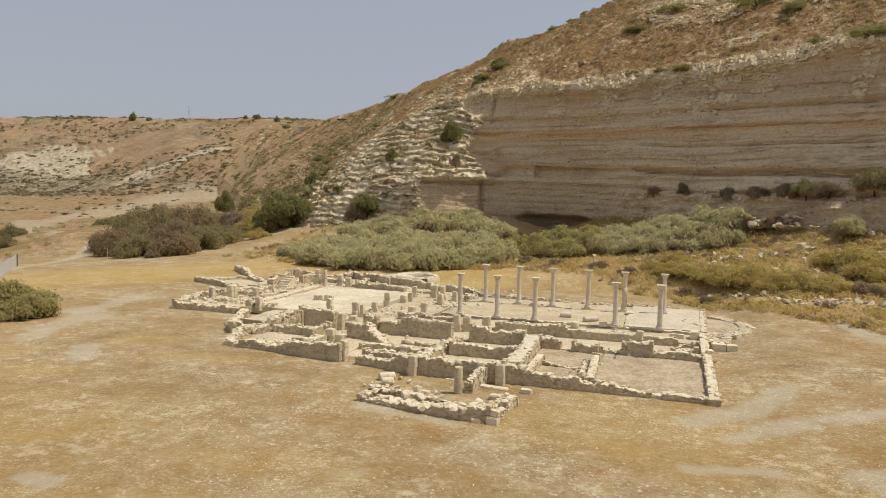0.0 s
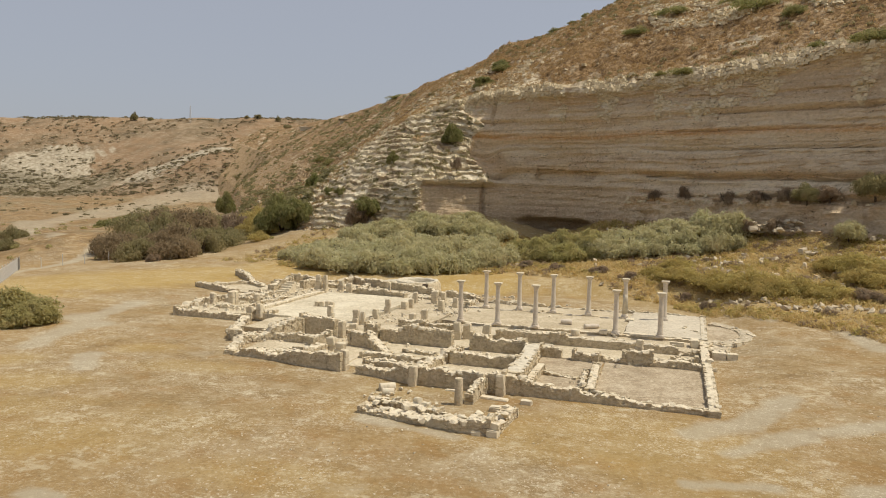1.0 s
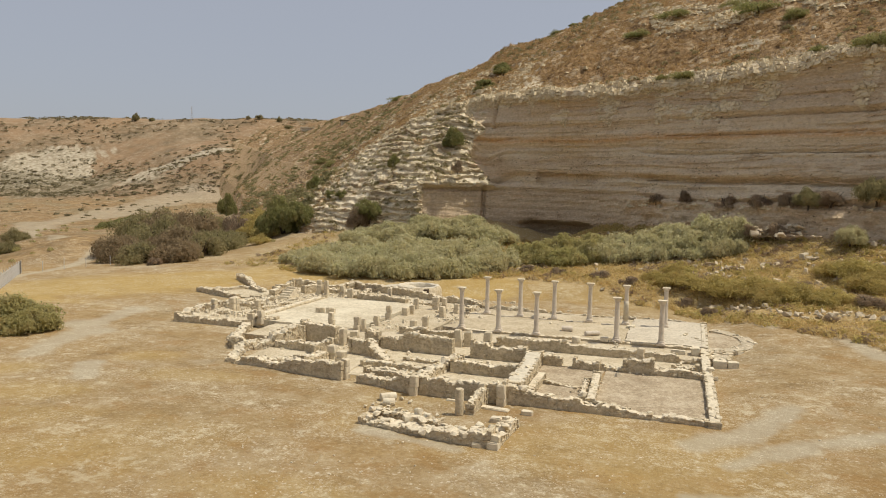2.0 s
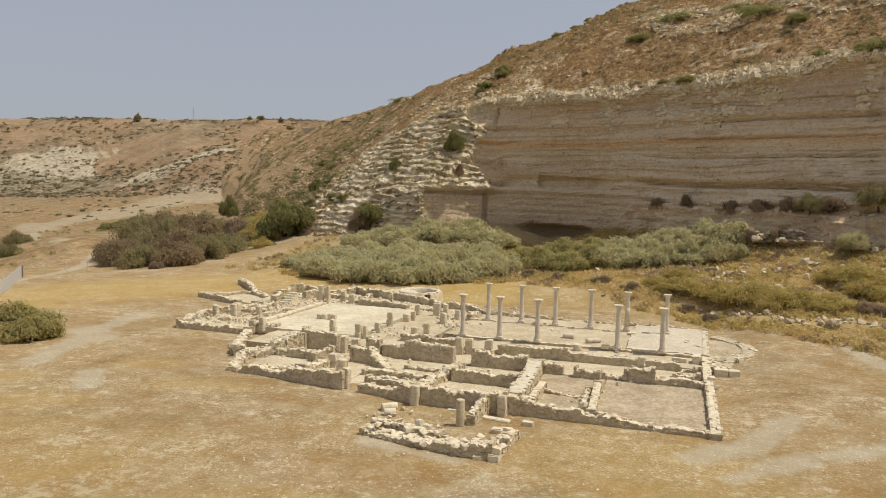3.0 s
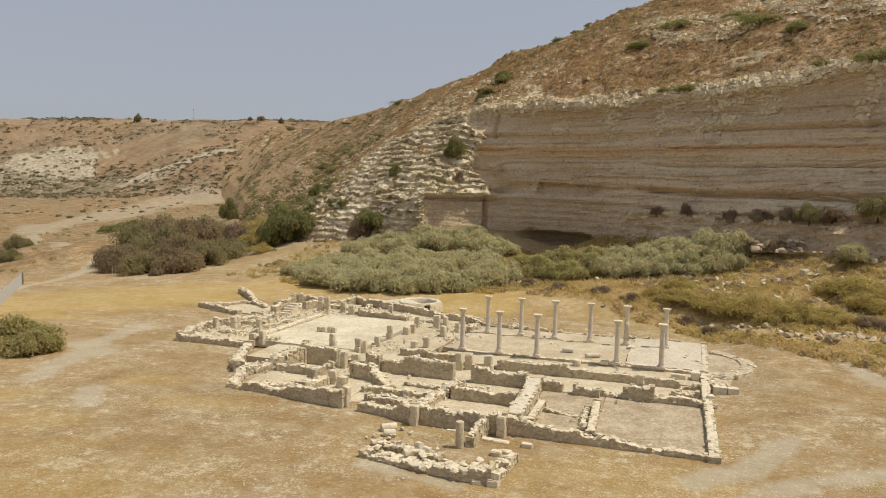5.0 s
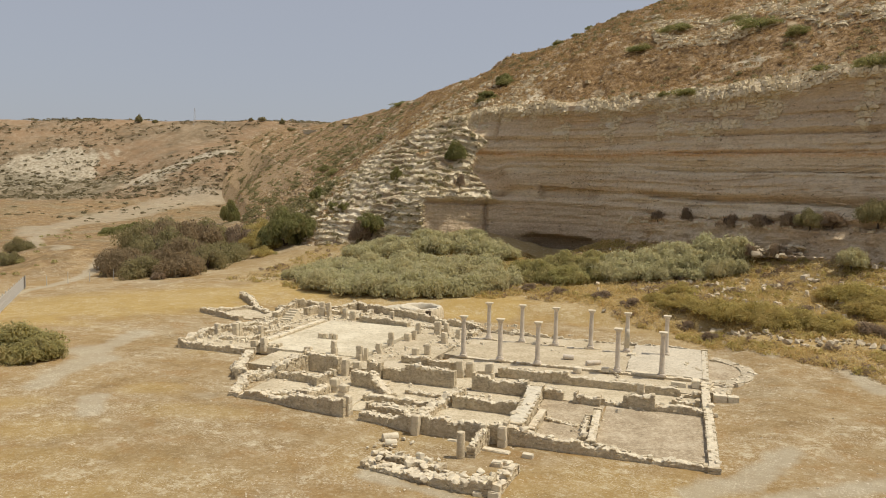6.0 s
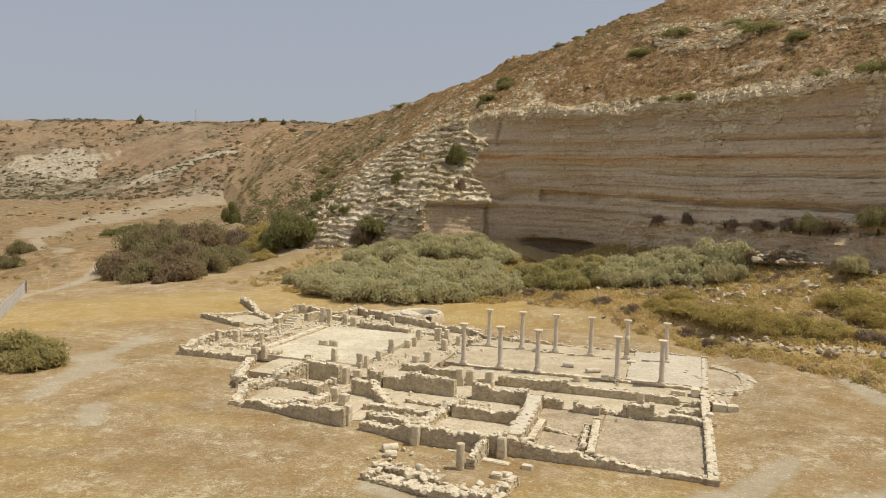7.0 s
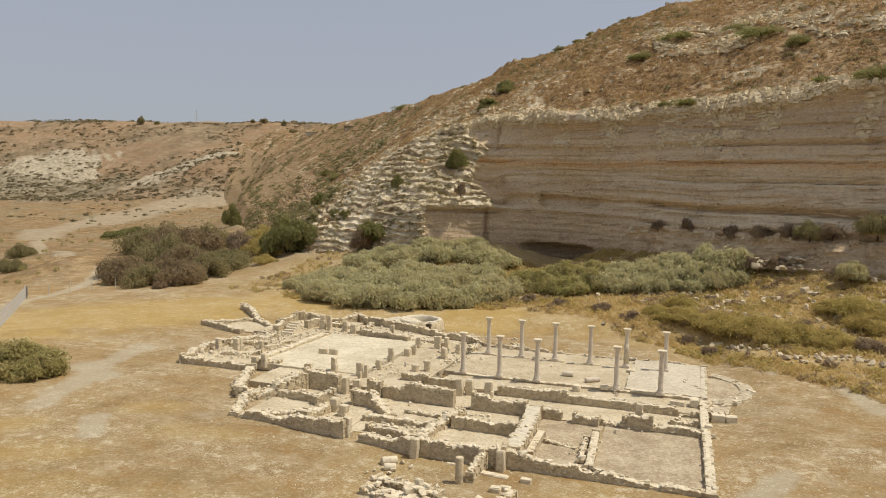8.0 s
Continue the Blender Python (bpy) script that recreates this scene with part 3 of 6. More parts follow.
def build_hill():
    rows = [spline(r, SUBS) for r in (FOOT, LOW, BENCH, BROW, RIDGE)]
    rows[0] = rows[0] - np.array([0, 0, 3.0])
    back = rows[4] + (rows[4] - rows[3]) * np.array([0.8, 0.8, 0]) - np.array([0, 0, 22.0])
    rows.append(back)
    strips = []
    for k, nv in enumerate(NV):
        t = np.linspace(0, 1, nv, endpoint=False)[None, :, None]
        strips.append(rows[k][:, None] * (1 - t) + rows[k + 1][:, None] * t)
    strips.append(rows[-1][:, None])
    P = np.concatenate(strips, 1)
    nu, nv = P.shape[:2]
    v = np.broadcast_to(np.arange(nv)[None], (nu, nv)).astype(float)
    along = np.concatenate([k + np.arange(c) / c for k, c in enumerate(SUBS)] + [[float(len(SUBS))]])
    u = np.broadcast_to(along[:, None], (nu, nv))
    n_cliff = sum(NV[:3])
    # the hillside swells a little between brow and ridge
    P[..., 2] += 2.4 * np.sin(math.pi * np.clip((v - n_cliff) / NV[3], 0, 1)) * sstep(6.5, 4.5, u)
    du, dv = np.gradient(P, axis=0), np.gradient(P, axis=1)
    N = np.cross(du, dv)
    N /= np.linalg.norm(N, axis=2, keepdims=True) + 1e-9
    if N[SUBS[0] + 60, 20, 1] > 0:
        N = -N
    x, y, z = P[..., 0].copy(), P[..., 1].copy(), P[..., 2].copy()
    face = sstep(n_cliff + 4, n_cliff - 3, v)
    wob = fbm(x / 1.7, y / 1.7, z / 1.1, 4) - 0.5
    # the stepped bluff ends in a ragged overhanging edge against the sheer face, and on a level bed over its smooth foot
    edge_x = np.interp(z, [10.6, 11.4, 13, 16.2, 18.5, 20.5, 22, 25], [-29.0, -30.2, -32.0, -35.4, -34.6, -32.8, -36.5, -38.5])
    stepped = sstep(0.35, -0.35, x - edge_x + 2.4 * wob) * np.maximum(sstep(10.9, 11.5, z + 1.3 * wob), sstep(-40.0, -41.2, x + 1.6 * wob))
    bluff = face * stepped * sstep(11.5, 9.5, u)
    sheer = face * (1 - stepped) * sstep(8.5, 7.5, u)
    zt = z + 0.02 * x + 0.9 * (fbm(x / 22, y / 22, 0.2) - 0.5)
    layer = fbm(zt * 0.55, 0.3 + x * 0.010, y * 0.010, 3) - 0.5
    thin = fbm(zt * 2.1, x * 0.03, y * 0.03, 3) - 0.5
    big = fbm(x / 9, y / 9, z / 7, 3) - 0.5
    small = fbm(x / 1.6, y / 1.6, z / 1.1, 4) - 0.5
    bedno = np.floor(zt / 0.62 + 0.5 * fbm(x / 7, y / 7, z / 9, 3))
    hard = vnoise(bedno * 0.77 + 0.31, x / 9 + bedno * 3.3, y / 9) - 0.5
    step = 0.5 - (zt * 0.95 + 2.2 * fbm(x / 8, y / 8, 0.4) + 1.5 * fbm(x / 2.6, y / 2.6, z / 2.6, 3)) % 1.0
    push = sheer * (0.6 * layer + 0.3 * thin + 0.9 * big + 0.40 * small + 0.42 * hard * sstep(-37, -33, x)) + bluff * (0.35 + 0.55 * step + 0.5 * thin + 1.6 * big + 0.9 * small)
    # long undercut beds, with the harder beds over them standing out
    cut = fbm(x / 12, y / 12, 3.9, 3)
    for at, deep, tall in ((12.45, 0.95, 0.30), (15.9, 0.5, 0.16), (18.2, 0.45, 0.14), (20.4, 0.5, 0.2), (9.9, 0.8, 0.25)):
        gap = np.exp(-((zt - at) / tall) ** 2) * sheer
        push = push - deep * gap * sstep(0.36, 0.56, cut + 0.2 * (fbm(x / 6, y / 6, at) - 0.5))
        push = push + 0.3 * deep * sheer * np.exp(-((zt - at - 2.6 * tall) / (1.4 * tall)) ** 2)
    # a shallow niche whose left end is cut square, and an upright crack
    push = push - 0.8 * sheer * sstep(-23.9, -23.5, x) * sstep(-11, -17, x) * sstep(11.8, 12.0, z) * sstep(13.3, 13.0, z + 0.06 * (x + 17))
    push = push - 0.9 * sheer * np.exp(-((x + 31.7 + 0.5 * small) / 0.28) ** 2) * sstep(11.5, 10.5, z)
    push = push - 0.7 * sheer * np.exp(-((x + 31.9 + 0.8 * small) / 0.3) ** 2) * sstep(20.0, 21.0, z)
    # hollow behind the bluff, the cave at its foot, and the projecting stone rim on top
    push = push - 2.6 * sheer * np.exp(-((x - edge_x - 2.4) / 2.4) ** 2) * sstep(11.2, 12.6, z) * sstep(21, 15, z)
    hollow = np.exp(-((x + 20.5) / 5.2) ** 4) * sstep(6.0, 5.3, z + 0.9 * wob) * face
    push = push - 3.4 * hollow * sheer
    ledge = sstep(10.8, 9.6, z + 1.6 * (fbm(x / 6, y / 6, 0.9) - 0.5)) * sstep(4.5, 3.7, u) * face
    push = push + ledge * (1.5 + 2.2 * (fbm(x / 2.5, y / 2.5, z / 1.4) - 0.5))
    rim = np.exp(-((v - n_cliff) / 6.0) ** 2) * sstep(7.6, 6.2, u)
    push = push + rim * (0.7 + 2.0 * (fbm(x / 2.2, y / 2.2, z) - 0.5))
    top = (1 - face)
    push = push + top * ((fbm(x / 14, y / 14, 2.0) - 0.5) * 3.2 + (fbm(x / 3.2, y / 3.2, 5.0) - 0.5) * 1.5 + small * 0.7) * sstep(0, 12, np.abs(v - n_cliff) + 3)
    fade = sstep(0, 5, v)
    P = P + N * (push * (0.3 + 0.7 * fade))[..., None]
    lime_n = fbm(x / 2.6, y / 2.6, z / 1.3, 4)
    # the pale crust hangs down from the brow in tongues of uneven length
    below = rows[3][:, None, 2] - z
    tongue = 0.7 + 5.2 * sstep(0.46, 0.64, fbm(x / 4.2, y / 4.2, 2.9, 3)) + 1.6 * (fbm(x / 1.5, y / 1.5, 6.1, 3) - 0.5)
    crust = sheer * sstep(1.0, -1.0, (below - tongue) / 0.9) * (0.60 + 1.1 * (lime_n - 0.5)) * sstep(0.40, 0.50, fbm(x / 1.9, y / 1.9, z / 0.9, 3) + 0.10 * sstep(1.2, 0.3, below))
    lime = np.clip(bluff * sstep(0.30, 0.46, lime_n + 0.10 * sstep(9.5, 7.5, u)) * 0.8 + rim * sstep(0.30, 0.44, lime_n) * 0.75, 0, 1)
    lime = np.maximum(lime, np.clip(crust, 0, 0.72))
    lime = np.maximum(lime, sheer * 0.75 * np.exp(-((x + 20.5) / 1.9) ** 2 - ((z - 21.9) / 0.75) ** 2))
    up = sstep(n_cliff - 2, n_cliff + 2, v)
    patch = sstep(0.53, 0.64, fbm(x / 9, y / 9, z / 5, 3) - 0.09 * sstep(6.0, 5.0, u) - 0.10 * sstep(8.4, 9.4, u) + 0.25 * np.exp(-((u - 7.0) / 1.6) ** 2) * sstep(76, 4, v - n_cliff) - 0.02)
    low_z = np.interp(x, [-9, -7, 3, 7, 12, 15, 40], [40, 35.2, 34.6, 36.4, 38, 34.8, 36])
    patch = np.maximum(patch, 0.95 * sstep(-0.3, 0.5, z - low_z + 1.2 * wob) * sstep(7.5, 5.5, z - low_z) * sstep(-9.5, -7.5, x) * sstep(0.38, 0.5, fbm(x / 4, y / 4, z / 1.2, 3)))
    patch = np.maximum(patch, np.exp(-((z - 33 - 0.3 * (x + 32)) / 1.3) ** 2 - ((x + 32) / 6.5) ** 2))
    patch = np.maximum(patch, sstep(0.58, 0.66, fbm(x / 1.9, y / 1.9, z / 1.1, 3)) * 0.35)
    lime = np.maximum(lime, up * patch * sstep(0.36, 0.5, lime_n))
    soil = np.clip(bluff * 0.65 * sstep(0.58, 0.68, fbm(x / 3.1, y / 3.1, 7.0, 3)) + face * sstep(9.0, 10.5, u), 0, 1)

    def sheet(name, a, b, mat, label, cat):
        idx = np.arange(nu * (b - a)).reshape(nu, b - a)
        q = np.stack([idx[:-1, :-1], idx[1:, :-1], idx[1:, 1:], idx[:-1, 1:]], -1).reshape(-1, 4)
        me = bpy.data.meshes.new(name)
        me.from_pydata(P[:, a:b].reshape(-1, 3).tolist(), [], q[:, ::-1].tolist())
        if mat is HILL:
            me.shade_smooth()
        set_attr(me, "lime", lime[:, a:b])
        set_attr(me, "soil", soil[:, a:b])
        me.materials.append(mat)
        return tagged(new(name, me), label, cat, kind="structure")
    sheet("cliff", 0, n_cliff + 1, CLIFF, "sheer banded sandstone cliff with a pale stone rim", "cliff")
    sheet("hillside", n_cliff, nv, HILL, "steep hillside of dry grass and pale rock", "hill")
    return P, along, bluff, np.maximum(crust, 0.9 * rim * face * (lime_n > 0.42)), n_cliff


build_ground()
HILLP, ALONG, BLUFF, CRUST, BROW_ROW = build_hill()


# ---- building pieces ----
rng = random.Random(5)


def mesh_of(name, verts, faces, mat):
    me = bpy.data.meshes.new(name)
    me.from_pydata(verts, [], faces)
    me.materials.append(mat)
    return me


def part(name, data, mat, parent, label=""):
    """One mesh object (from a bmesh or a mesh) under a thing or a part."""
    if isinstance(data, bmesh.types.BMesh):
        me = bpy.data.meshes.new(name)
        data.to_mesh(me)
        data.free()
        me.materials.append(mat)
    else:
        me = data
    ob = new(name, me)
    ob.parent = parent
    return tagged(ob, label)


def thing(name, x, y, z, label, category, group="", data=None, turn=0.0):
    ob = new(name, data)
    ob.matrix_world = pose(x, y, z, 0, 0, turn)
    return tagged(ob, label, category, group)


BOX = ((0, 3, 2, 1), (4, 5, 6, 7), (0, 1, 5, 4), (1, 2, 6, 5), (2, 3, 7, 6), (3, 0, 4, 7))


def add_block(verts, faces, c, ax, ay, az, jit, r, taper=1.0):
    """A rough six-sided stone: centre, three half-axes, corner jitter."""
    k = len(verts)
    for sx, sy, sz in ((-1, -1, -1), (1, -1, -1), (1, 1, -1), (-1, 1, -1), (-1, -1, 1), (1, -1, 1), (1, 1, 1), (-1, 1, 1)):
        f = taper if sz > 0 else 1.0
        verts.append(tuple(c[q] + sx * f * ax[q] + sy * f * ay[q] + sz * az[q] + r.uniform(-jit, jit) for q in range(3)))
    faces.extend(tuple(k + q for q in f) for f in BOX)


def rough_stone(seed, mat, sx=1.0, sy=1.0, sz=1.0, name="stone", worn=0.13, lumpy=0.055):
    r = random.Random(seed)
    bm = bmesh.new()
    bmesh.ops.create_cube(bm, size=1)
    for v in bm.verts:
        v.co = Vector((v.co.x * sx * r.uniform(1.1 - 7 * lumpy, 1.1), v.co.y * sy * r.uniform(1.1 - 7 * lumpy, 1.1), v.co.z * sz * r.uniform(1.1 - 6 * lumpy, 1.1)))
    bmesh.ops.bevel(bm, geom=bm.edges[:], offset=worn * min(sx, sy, sz), segments=1, affect="EDGES")
    for v in bm.verts:
        v.co += Vector((r.uniform(-1, 1), r.uniform(-1, 1), r.uniform(-1, 1))) * lumpy
    me = bpy.data.meshes.new(name)
    bm.to_mesh(me)
    bm.free()
    me.materials.append(mat)
    return me


def broken_stone(seed, mat, points=13, name="stone"):
    """An angular broken stone: the hull of a few points scattered over a blunt block."""
    r = random.Random(seed)
    bm = bmesh.new()
    for k in range(points):
        v = Vector((r.uniform(-1, 1), r.uniform(-1, 1), r.uniform(-1, 1)))
        v = v / max(abs(v.x), abs(v.y), abs(v.z)) * r.uniform(0.42, 0.56)
        bm.verts.new(v)
    got = bmesh.ops.convex_hull(bm, input=bm.verts[:])
    bmesh.ops.delete(bm, geom=[g for g in got["geom_interior"] if isinstance(g, bmesh.types.BMVert)], context="VERTS")
    me = bpy.data.meshes.new(name)
    bm.to_mesh(me)
    bm.free()
    me.materials.append(mat)
    return me


CAPS = [broken_stone(100 + k, CAP, 16) for k in range(14)]
FIELD = [broken_stone(200 + k, BOULDER, 12) for k in range(14)]


def ruined_wall(pts, thick, base=-0.2, label="low rubble limestone wall with a broken bleached top", caps=1.0, name="ruined_wall", ragged=0.11, slabs=False, top=None):
    """A rubble wall along a plan line; points (x, y, top). Face stones in rough courses, loose cap stones as parts."""
    ox, oy = pts[0][0], pts[0][1]
    line = []
    for (x0, y0, z0), (x1, y1, z1) in zip(pts, pts[1:]):
        n = max(1, round(math.hypot(x1 - x0, y1 - y0) / 0.17))
        line += [(x0 + (x1 - x0) * k / n, y0 + (y1 - y0) * k / n, z0 + (z1 - z0) * k / n) for k in range(n)]
    line.append(pts[-1])
    m = len(line)
    off = []
    for k in range(m):
        a, b = line[max(0, k - 1)], line[min(m - 1, k + 1)]
        q = math.hypot(b[0] - a[0], b[1] - a[1]) or 1
        off.append((-(b[1] - a[1]) / q, (b[0] - a[0]) / q))
    h = thick / 2 - 0.05
    tops, run, drop = [], 0, 0.0
    for p in line:
        if run <= 0:
            run, drop = rng.randint(2, 6), ragged * rng.uniform(-1.3, 0.8)
        run -= 1
        tops.append(p[2] + drop + ragged * rng.uniform(-0.35, 0.25) + 1.5 * ragged * (float(fbm(p[0] / 1.6, p[1] / 1.6, 3.0, 2)) - 0.5) - 0.03)
    verts, faces, crest = [], [], []
    k = min(1.0, ragged / 0.10)
    for (x, y, _), (nx, ny), t in zip(line, off, tops):
        for s, z in ((-h, base), (-h + rng.uniform(0, 0.07) * k, t - rng.uniform(0, 0.09) * k), (-h * 0.35, t + rng.uniform(-0.06, 0.04) * k), (h * 0.4, t + rng.uniform(-0.06, 0.04) * k), (h - rng.uniform(0, 0.07) * k, t - rng.uniform(0, 0.09) * k), (h, base)):
            verts.append((x + nx * s - ox, y + ny * s - oy, z - base))
    for k in range(m - 1):
        for c in range(5):
            faces.append((6 * k + c, 6 * k + c + 1, 6 * k + 7 + c, 6 * k + 6 + c))
            if 0 < c < 4:
                crest.append(len(faces) - 1)
    faces.append((5, 4, 3, 2, 1, 0))
    faces.append(tuple(6 * (m - 1) + c for c in range(6)))
    # face stones, in courses
    total = sum(math.dist(a[:2], b[:2]) for a, b in zip(line, line[1:]))
    for side in (1, -1):
        z = base + 0.05
        while z < max(tops):
            hz = rng.uniform(0.08, 0.17)
            s = rng.uniform(0, 0.15)
            while s < total - 0.05:
                ln = min(rng.uniform(0.09, 0.32), total - s)
                f = (s + ln / 2) / total * (m - 1)
                k = min(m - 2, int(f))
                w = f - k
                x, y = (line[k][q] * (1 - w) + line[k + 1][q] * w for q in (0, 1))
                nx, ny = off[k]
                t = tops[k] * (1 - w) + tops[k + 1] * w
                if z + hz * 0.55 < t and z + hz > -0.05 and rng.random() < 0.5:
                    d = h - 0.082 + 0.035 * rng.random() ** 2
                    add_block(verts, faces, (x + side * nx * d - ox, y + side * ny * d - oy, z + hz / 2 - base),
                              (ny * (ln / 2 - 0.015), -nx * (ln / 2 - 0.015), 0), (nx * 0.08, ny * 0.08, 0), (0, 0, hz / 2 * rng.uniform(0.7, 1.0)), 0.026, rng)
                s += ln
            z += hz
    for end in (0, m - 1):
        x, y, _ = line[end]
        nx, ny = off[end]
        z = base + 0.1
        while z < tops[end] - 0.05:
            hz = rng.uniform(0.16, 0.26)
            for sx in (-0.5, 0.5):
                if thick > 0.3:
                    add_block(verts, faces, (x + nx * sx * thick * 0.5 - ox, y + ny * sx * thick * 0.5 - oy, z + hz / 2 - base), (nx * thick * 0.24, ny * thick * 0.24, 0),
                              (ny * 0.1, -nx * 0.1, 0), (0, 0, hz / 2 - 0.012), 0.02, rng)
            z += hz
    me = mesh_of(name, verts, faces, RUBBLE)
    me.materials.append(top or CAP)
    for k in crest:
        me.polygons[k].material_index = 1
    ob = thing(name, ox, oy, base, label, "wall", "walls of the ruined basilica", me)
    rows_across = 1 if slabs else max(1, round(thick / 0.27))
    count = max(1, round(total / 0.27 * caps)) if caps else 0
    for k in range(count):
        for c in range(rows_across):
            if rng.random() < 0.3:
                continue
            f = (k + rng.uniform(0.2, 0.8)) / count * (m - 1)
            i = min(m - 2, int(f))
            w = f - i
            x, y = (line[i][q] * (1 - w) + line[i + 1][q] * w for q in (0, 1))
            nx, ny = off[i]
            t = tops[i] * (1 - w) + tops[i + 1] * w
            s = ((c + 0.5) / rows_across - 0.5) * thick + rng.uniform(-0.05, 0.05)
            st = part("stone", rng.choice(CAPS), CAP, ob)
            st.location = (x + nx * s - ox, y + ny * s - oy, t - base + rng.uniform(-0.06, 0.02))
            st.rotation_euler = (rng.uniform(-0.15, 0.15), rng.uniform(-0.15, 0.15), math.atan2(-nx, ny) + rng.uniform(-1.2, 1.2))
            size = 0.09 + 0.29 * rng.random() ** 2.6
            if slabs:
                st.rotation_euler.z = math.atan2(-nx, ny) + rng.uniform(-0.12, 0.12)
                st.scale = (rng.uniform(0.3, 0.6), thick * rng.uniform(0.75, 1.0), rng.uniform(0.1, 0.2))
                continue
            st.scale = (size * rng.uniform(0.9, 1.5), size * rng.uniform(0.7, 1.1), size * rng.uniform(0.4, 0.8))
    return ob


def slab(name, x0, y0, x1, y1, z, mat, label, cat="floor", depth=0.5, step=0.6, wob=0.015):
    """A floor patch with a slightly uneven surface and an irregular edge."""
    nx, ny = max(2, round((x1 - x0) / step)), max(2, round((y1 - y0) / step))
    verts, faces = [], []
    for i in range(nx + 1):
        for j in range(ny + 1):
            ex = rng.uniform(-0.08, 0.08) if i in (0, nx) else 0
            ey = rng.uniform(-0.08, 0.08) if j in (0, ny) else 0
            verts.append((x0 + (x1 - x0) * i / nx + ex, y0 + (y1 - y0) * j / ny + ey, z + rng.uniform(-wob, wob)))
    for i in range(nx):
        for j in range(ny):
            a = i * (ny + 1) + j
            faces.append((a, a + ny + 1, a + ny + 2, a + 1))
    edge = [i * (ny + 1) for i in range(nx + 1)] + [nx * (ny + 1) + j for j in range(1, ny + 1)] + [i * (ny + 1) + ny for i in range(nx - 1, -1, -1)] + [j for j in range(ny - 1, 0, -1)]
    k = len(verts)
    verts += [(verts[e][0], verts[e][1], z - depth) for e in edge]
    for q in range(len(edge)):
        q2 = (q + 1) % len(edge)
        faces.append((edge[q], k + q, k + q2, edge[q2]))
    me = mesh_of(name, verts, faces, mat)
    return tagged(new(name, me), label, cat, kind="structure")


# ---- floors of the basilica ----
slab("floor_chancel", -4.3, 50.6, 0.92, 59.9, 0.50, F_CHANCEL, "smooth pale mortar floor of the chancel")
slab("floor_nave", -17.6, 50.6, -4.3, 56.9, 0.40, F_NAVE, "trodden earth floor of the nave")
slab("floor_north_aisle", -17.6, 57.2, -4.3, 60, 0.36, F_NAVE, "trodden earth floor of the north aisle")
slab("floor_south_aisle", -17, 47.1, 0.8, 50.2, 0.30, F_NAVE, "trodden earth floor of the south aisle")
slab("floor_corridor", -20, 43.3, 0.8, 46.9, 0.08, F_DUSTY, "pale gravel floor of a long corridor")
slab("floor_east_room", -4.6, 35, 1, 43.2, 0.07, F_ROOM, "pinkish gravel floor of the largest room")
slab("floor_small_room", -8.4, 35, -4.8, 43.2, 0.06, F_ROOM, "gravel floor of a small room")
slab("floor_mid_rooms", -20, 36.5, -8.8, 43, 0.06, F_DUSTY, "pale gravel floor of the middle rooms")
slab("floor_west_rooms", -26, 36, -18.6, 43, 0.12, F_DUSTY, "pale gravel floor of the west rooms")
slab("floor_atrium", -31.3, 46.2, -22.6, 58.3, 0.60, F_COURT, "wide pale mortar floor of the atrium court")
slab("floor_court_edge", -25.2, 43.5, -22.4, 46.3, 0.55, F_DUSTY, "pale gravel strip south of the court")
slab("floor_narthex", -22.4, 44, -17.8, 60, 0.42, F_NAVE, "trodden earth floor of the narthex")
slab("floor_west_block", -37.4, 46, -31.4, 57, 0.36, F_DUSTY, "pale rubble fill of the west rooms")
slab("floor_west_strip", -29.2, 42, -25.6, 46.3, 0.45, F_DUSTY, "pale rubble strip west of the rooms")
slab("floor_north_rooms", -39, 57, -31.4, 65, 0.42, F_DUSTY, "pale rubble floor of the north rooms")
slab("floor_baptistery", -31.3, 58.5, -19, 64, 0.42, F_DUSTY, "pale rubble floor by the round basin")
slab("floor_northwest_room", -44, 57.6, -39.2, 62, 0.12, F_DUSTY, "pale gravel floor of the corner room")

# ---- walls, from the south side northwards ----
FRONT = "outer rubble wall of brown limestone with a bleached broken top"
ruined_wall([(-8.6, 34.7, 1.0), (-7.9, 34.75, 0.92), (-6.1, 34.8, 0.64), (-4.4, 34.8, 0.5), (-1.8, 34.85, 0.42), (0.9, 34.85, 0.38)], 0.6, label=FRONT)
ruined_wall([(-17.0, 35.3, 0.62), (-15, 34.9, 0.72), (-13.7, 34.5, 1.0), (-11, 34.55, 1.05), (-8.65, 34.6, 1.05)], 0.6, label=FRONT)
ruined_wall([(-25.8, 36.3, 0.35), (-24.5, 36.3, 0.5), (-22.3, 36.0, 0.5), (-21.2, 35.7, 0.9), (-18.2, 35.4, 1.1)], 0.6, label=FRONT)
ruined_wall([(1.25, 34.55, 0.38), (1.15, 41, 0.42), (0.98, 45, 0.5), (0.92, 49.8, 0.6)], 0.6, label="long east wall topped with bleached flat stones", caps=0.6, ragged=0.04)
ruined_wall([(-8.45, 35.1, 0.95), (-8.5, 38, 0.95), (-8.65, 40.4, 0.95), (-9.0, 43, 0.95)], 1.0, label="broad cross wall with a flat mortared top", caps=0.2, top=PLASTER, ragged=0.05)
ruined_wall([(-7.75, 36.2, 0.5), (-7.8, 39.6, 0.55)], 0.5, label="pale mortared bench beside the cross wall", caps=0.1, ragged=0.02)
ruined_wall([(-4.5, 35.2, 0.5), (-4.9, 40.9, 0.5)], 0.5, label="narrow cross wall with a flat pale top", caps=0.15, ragged=0.02)
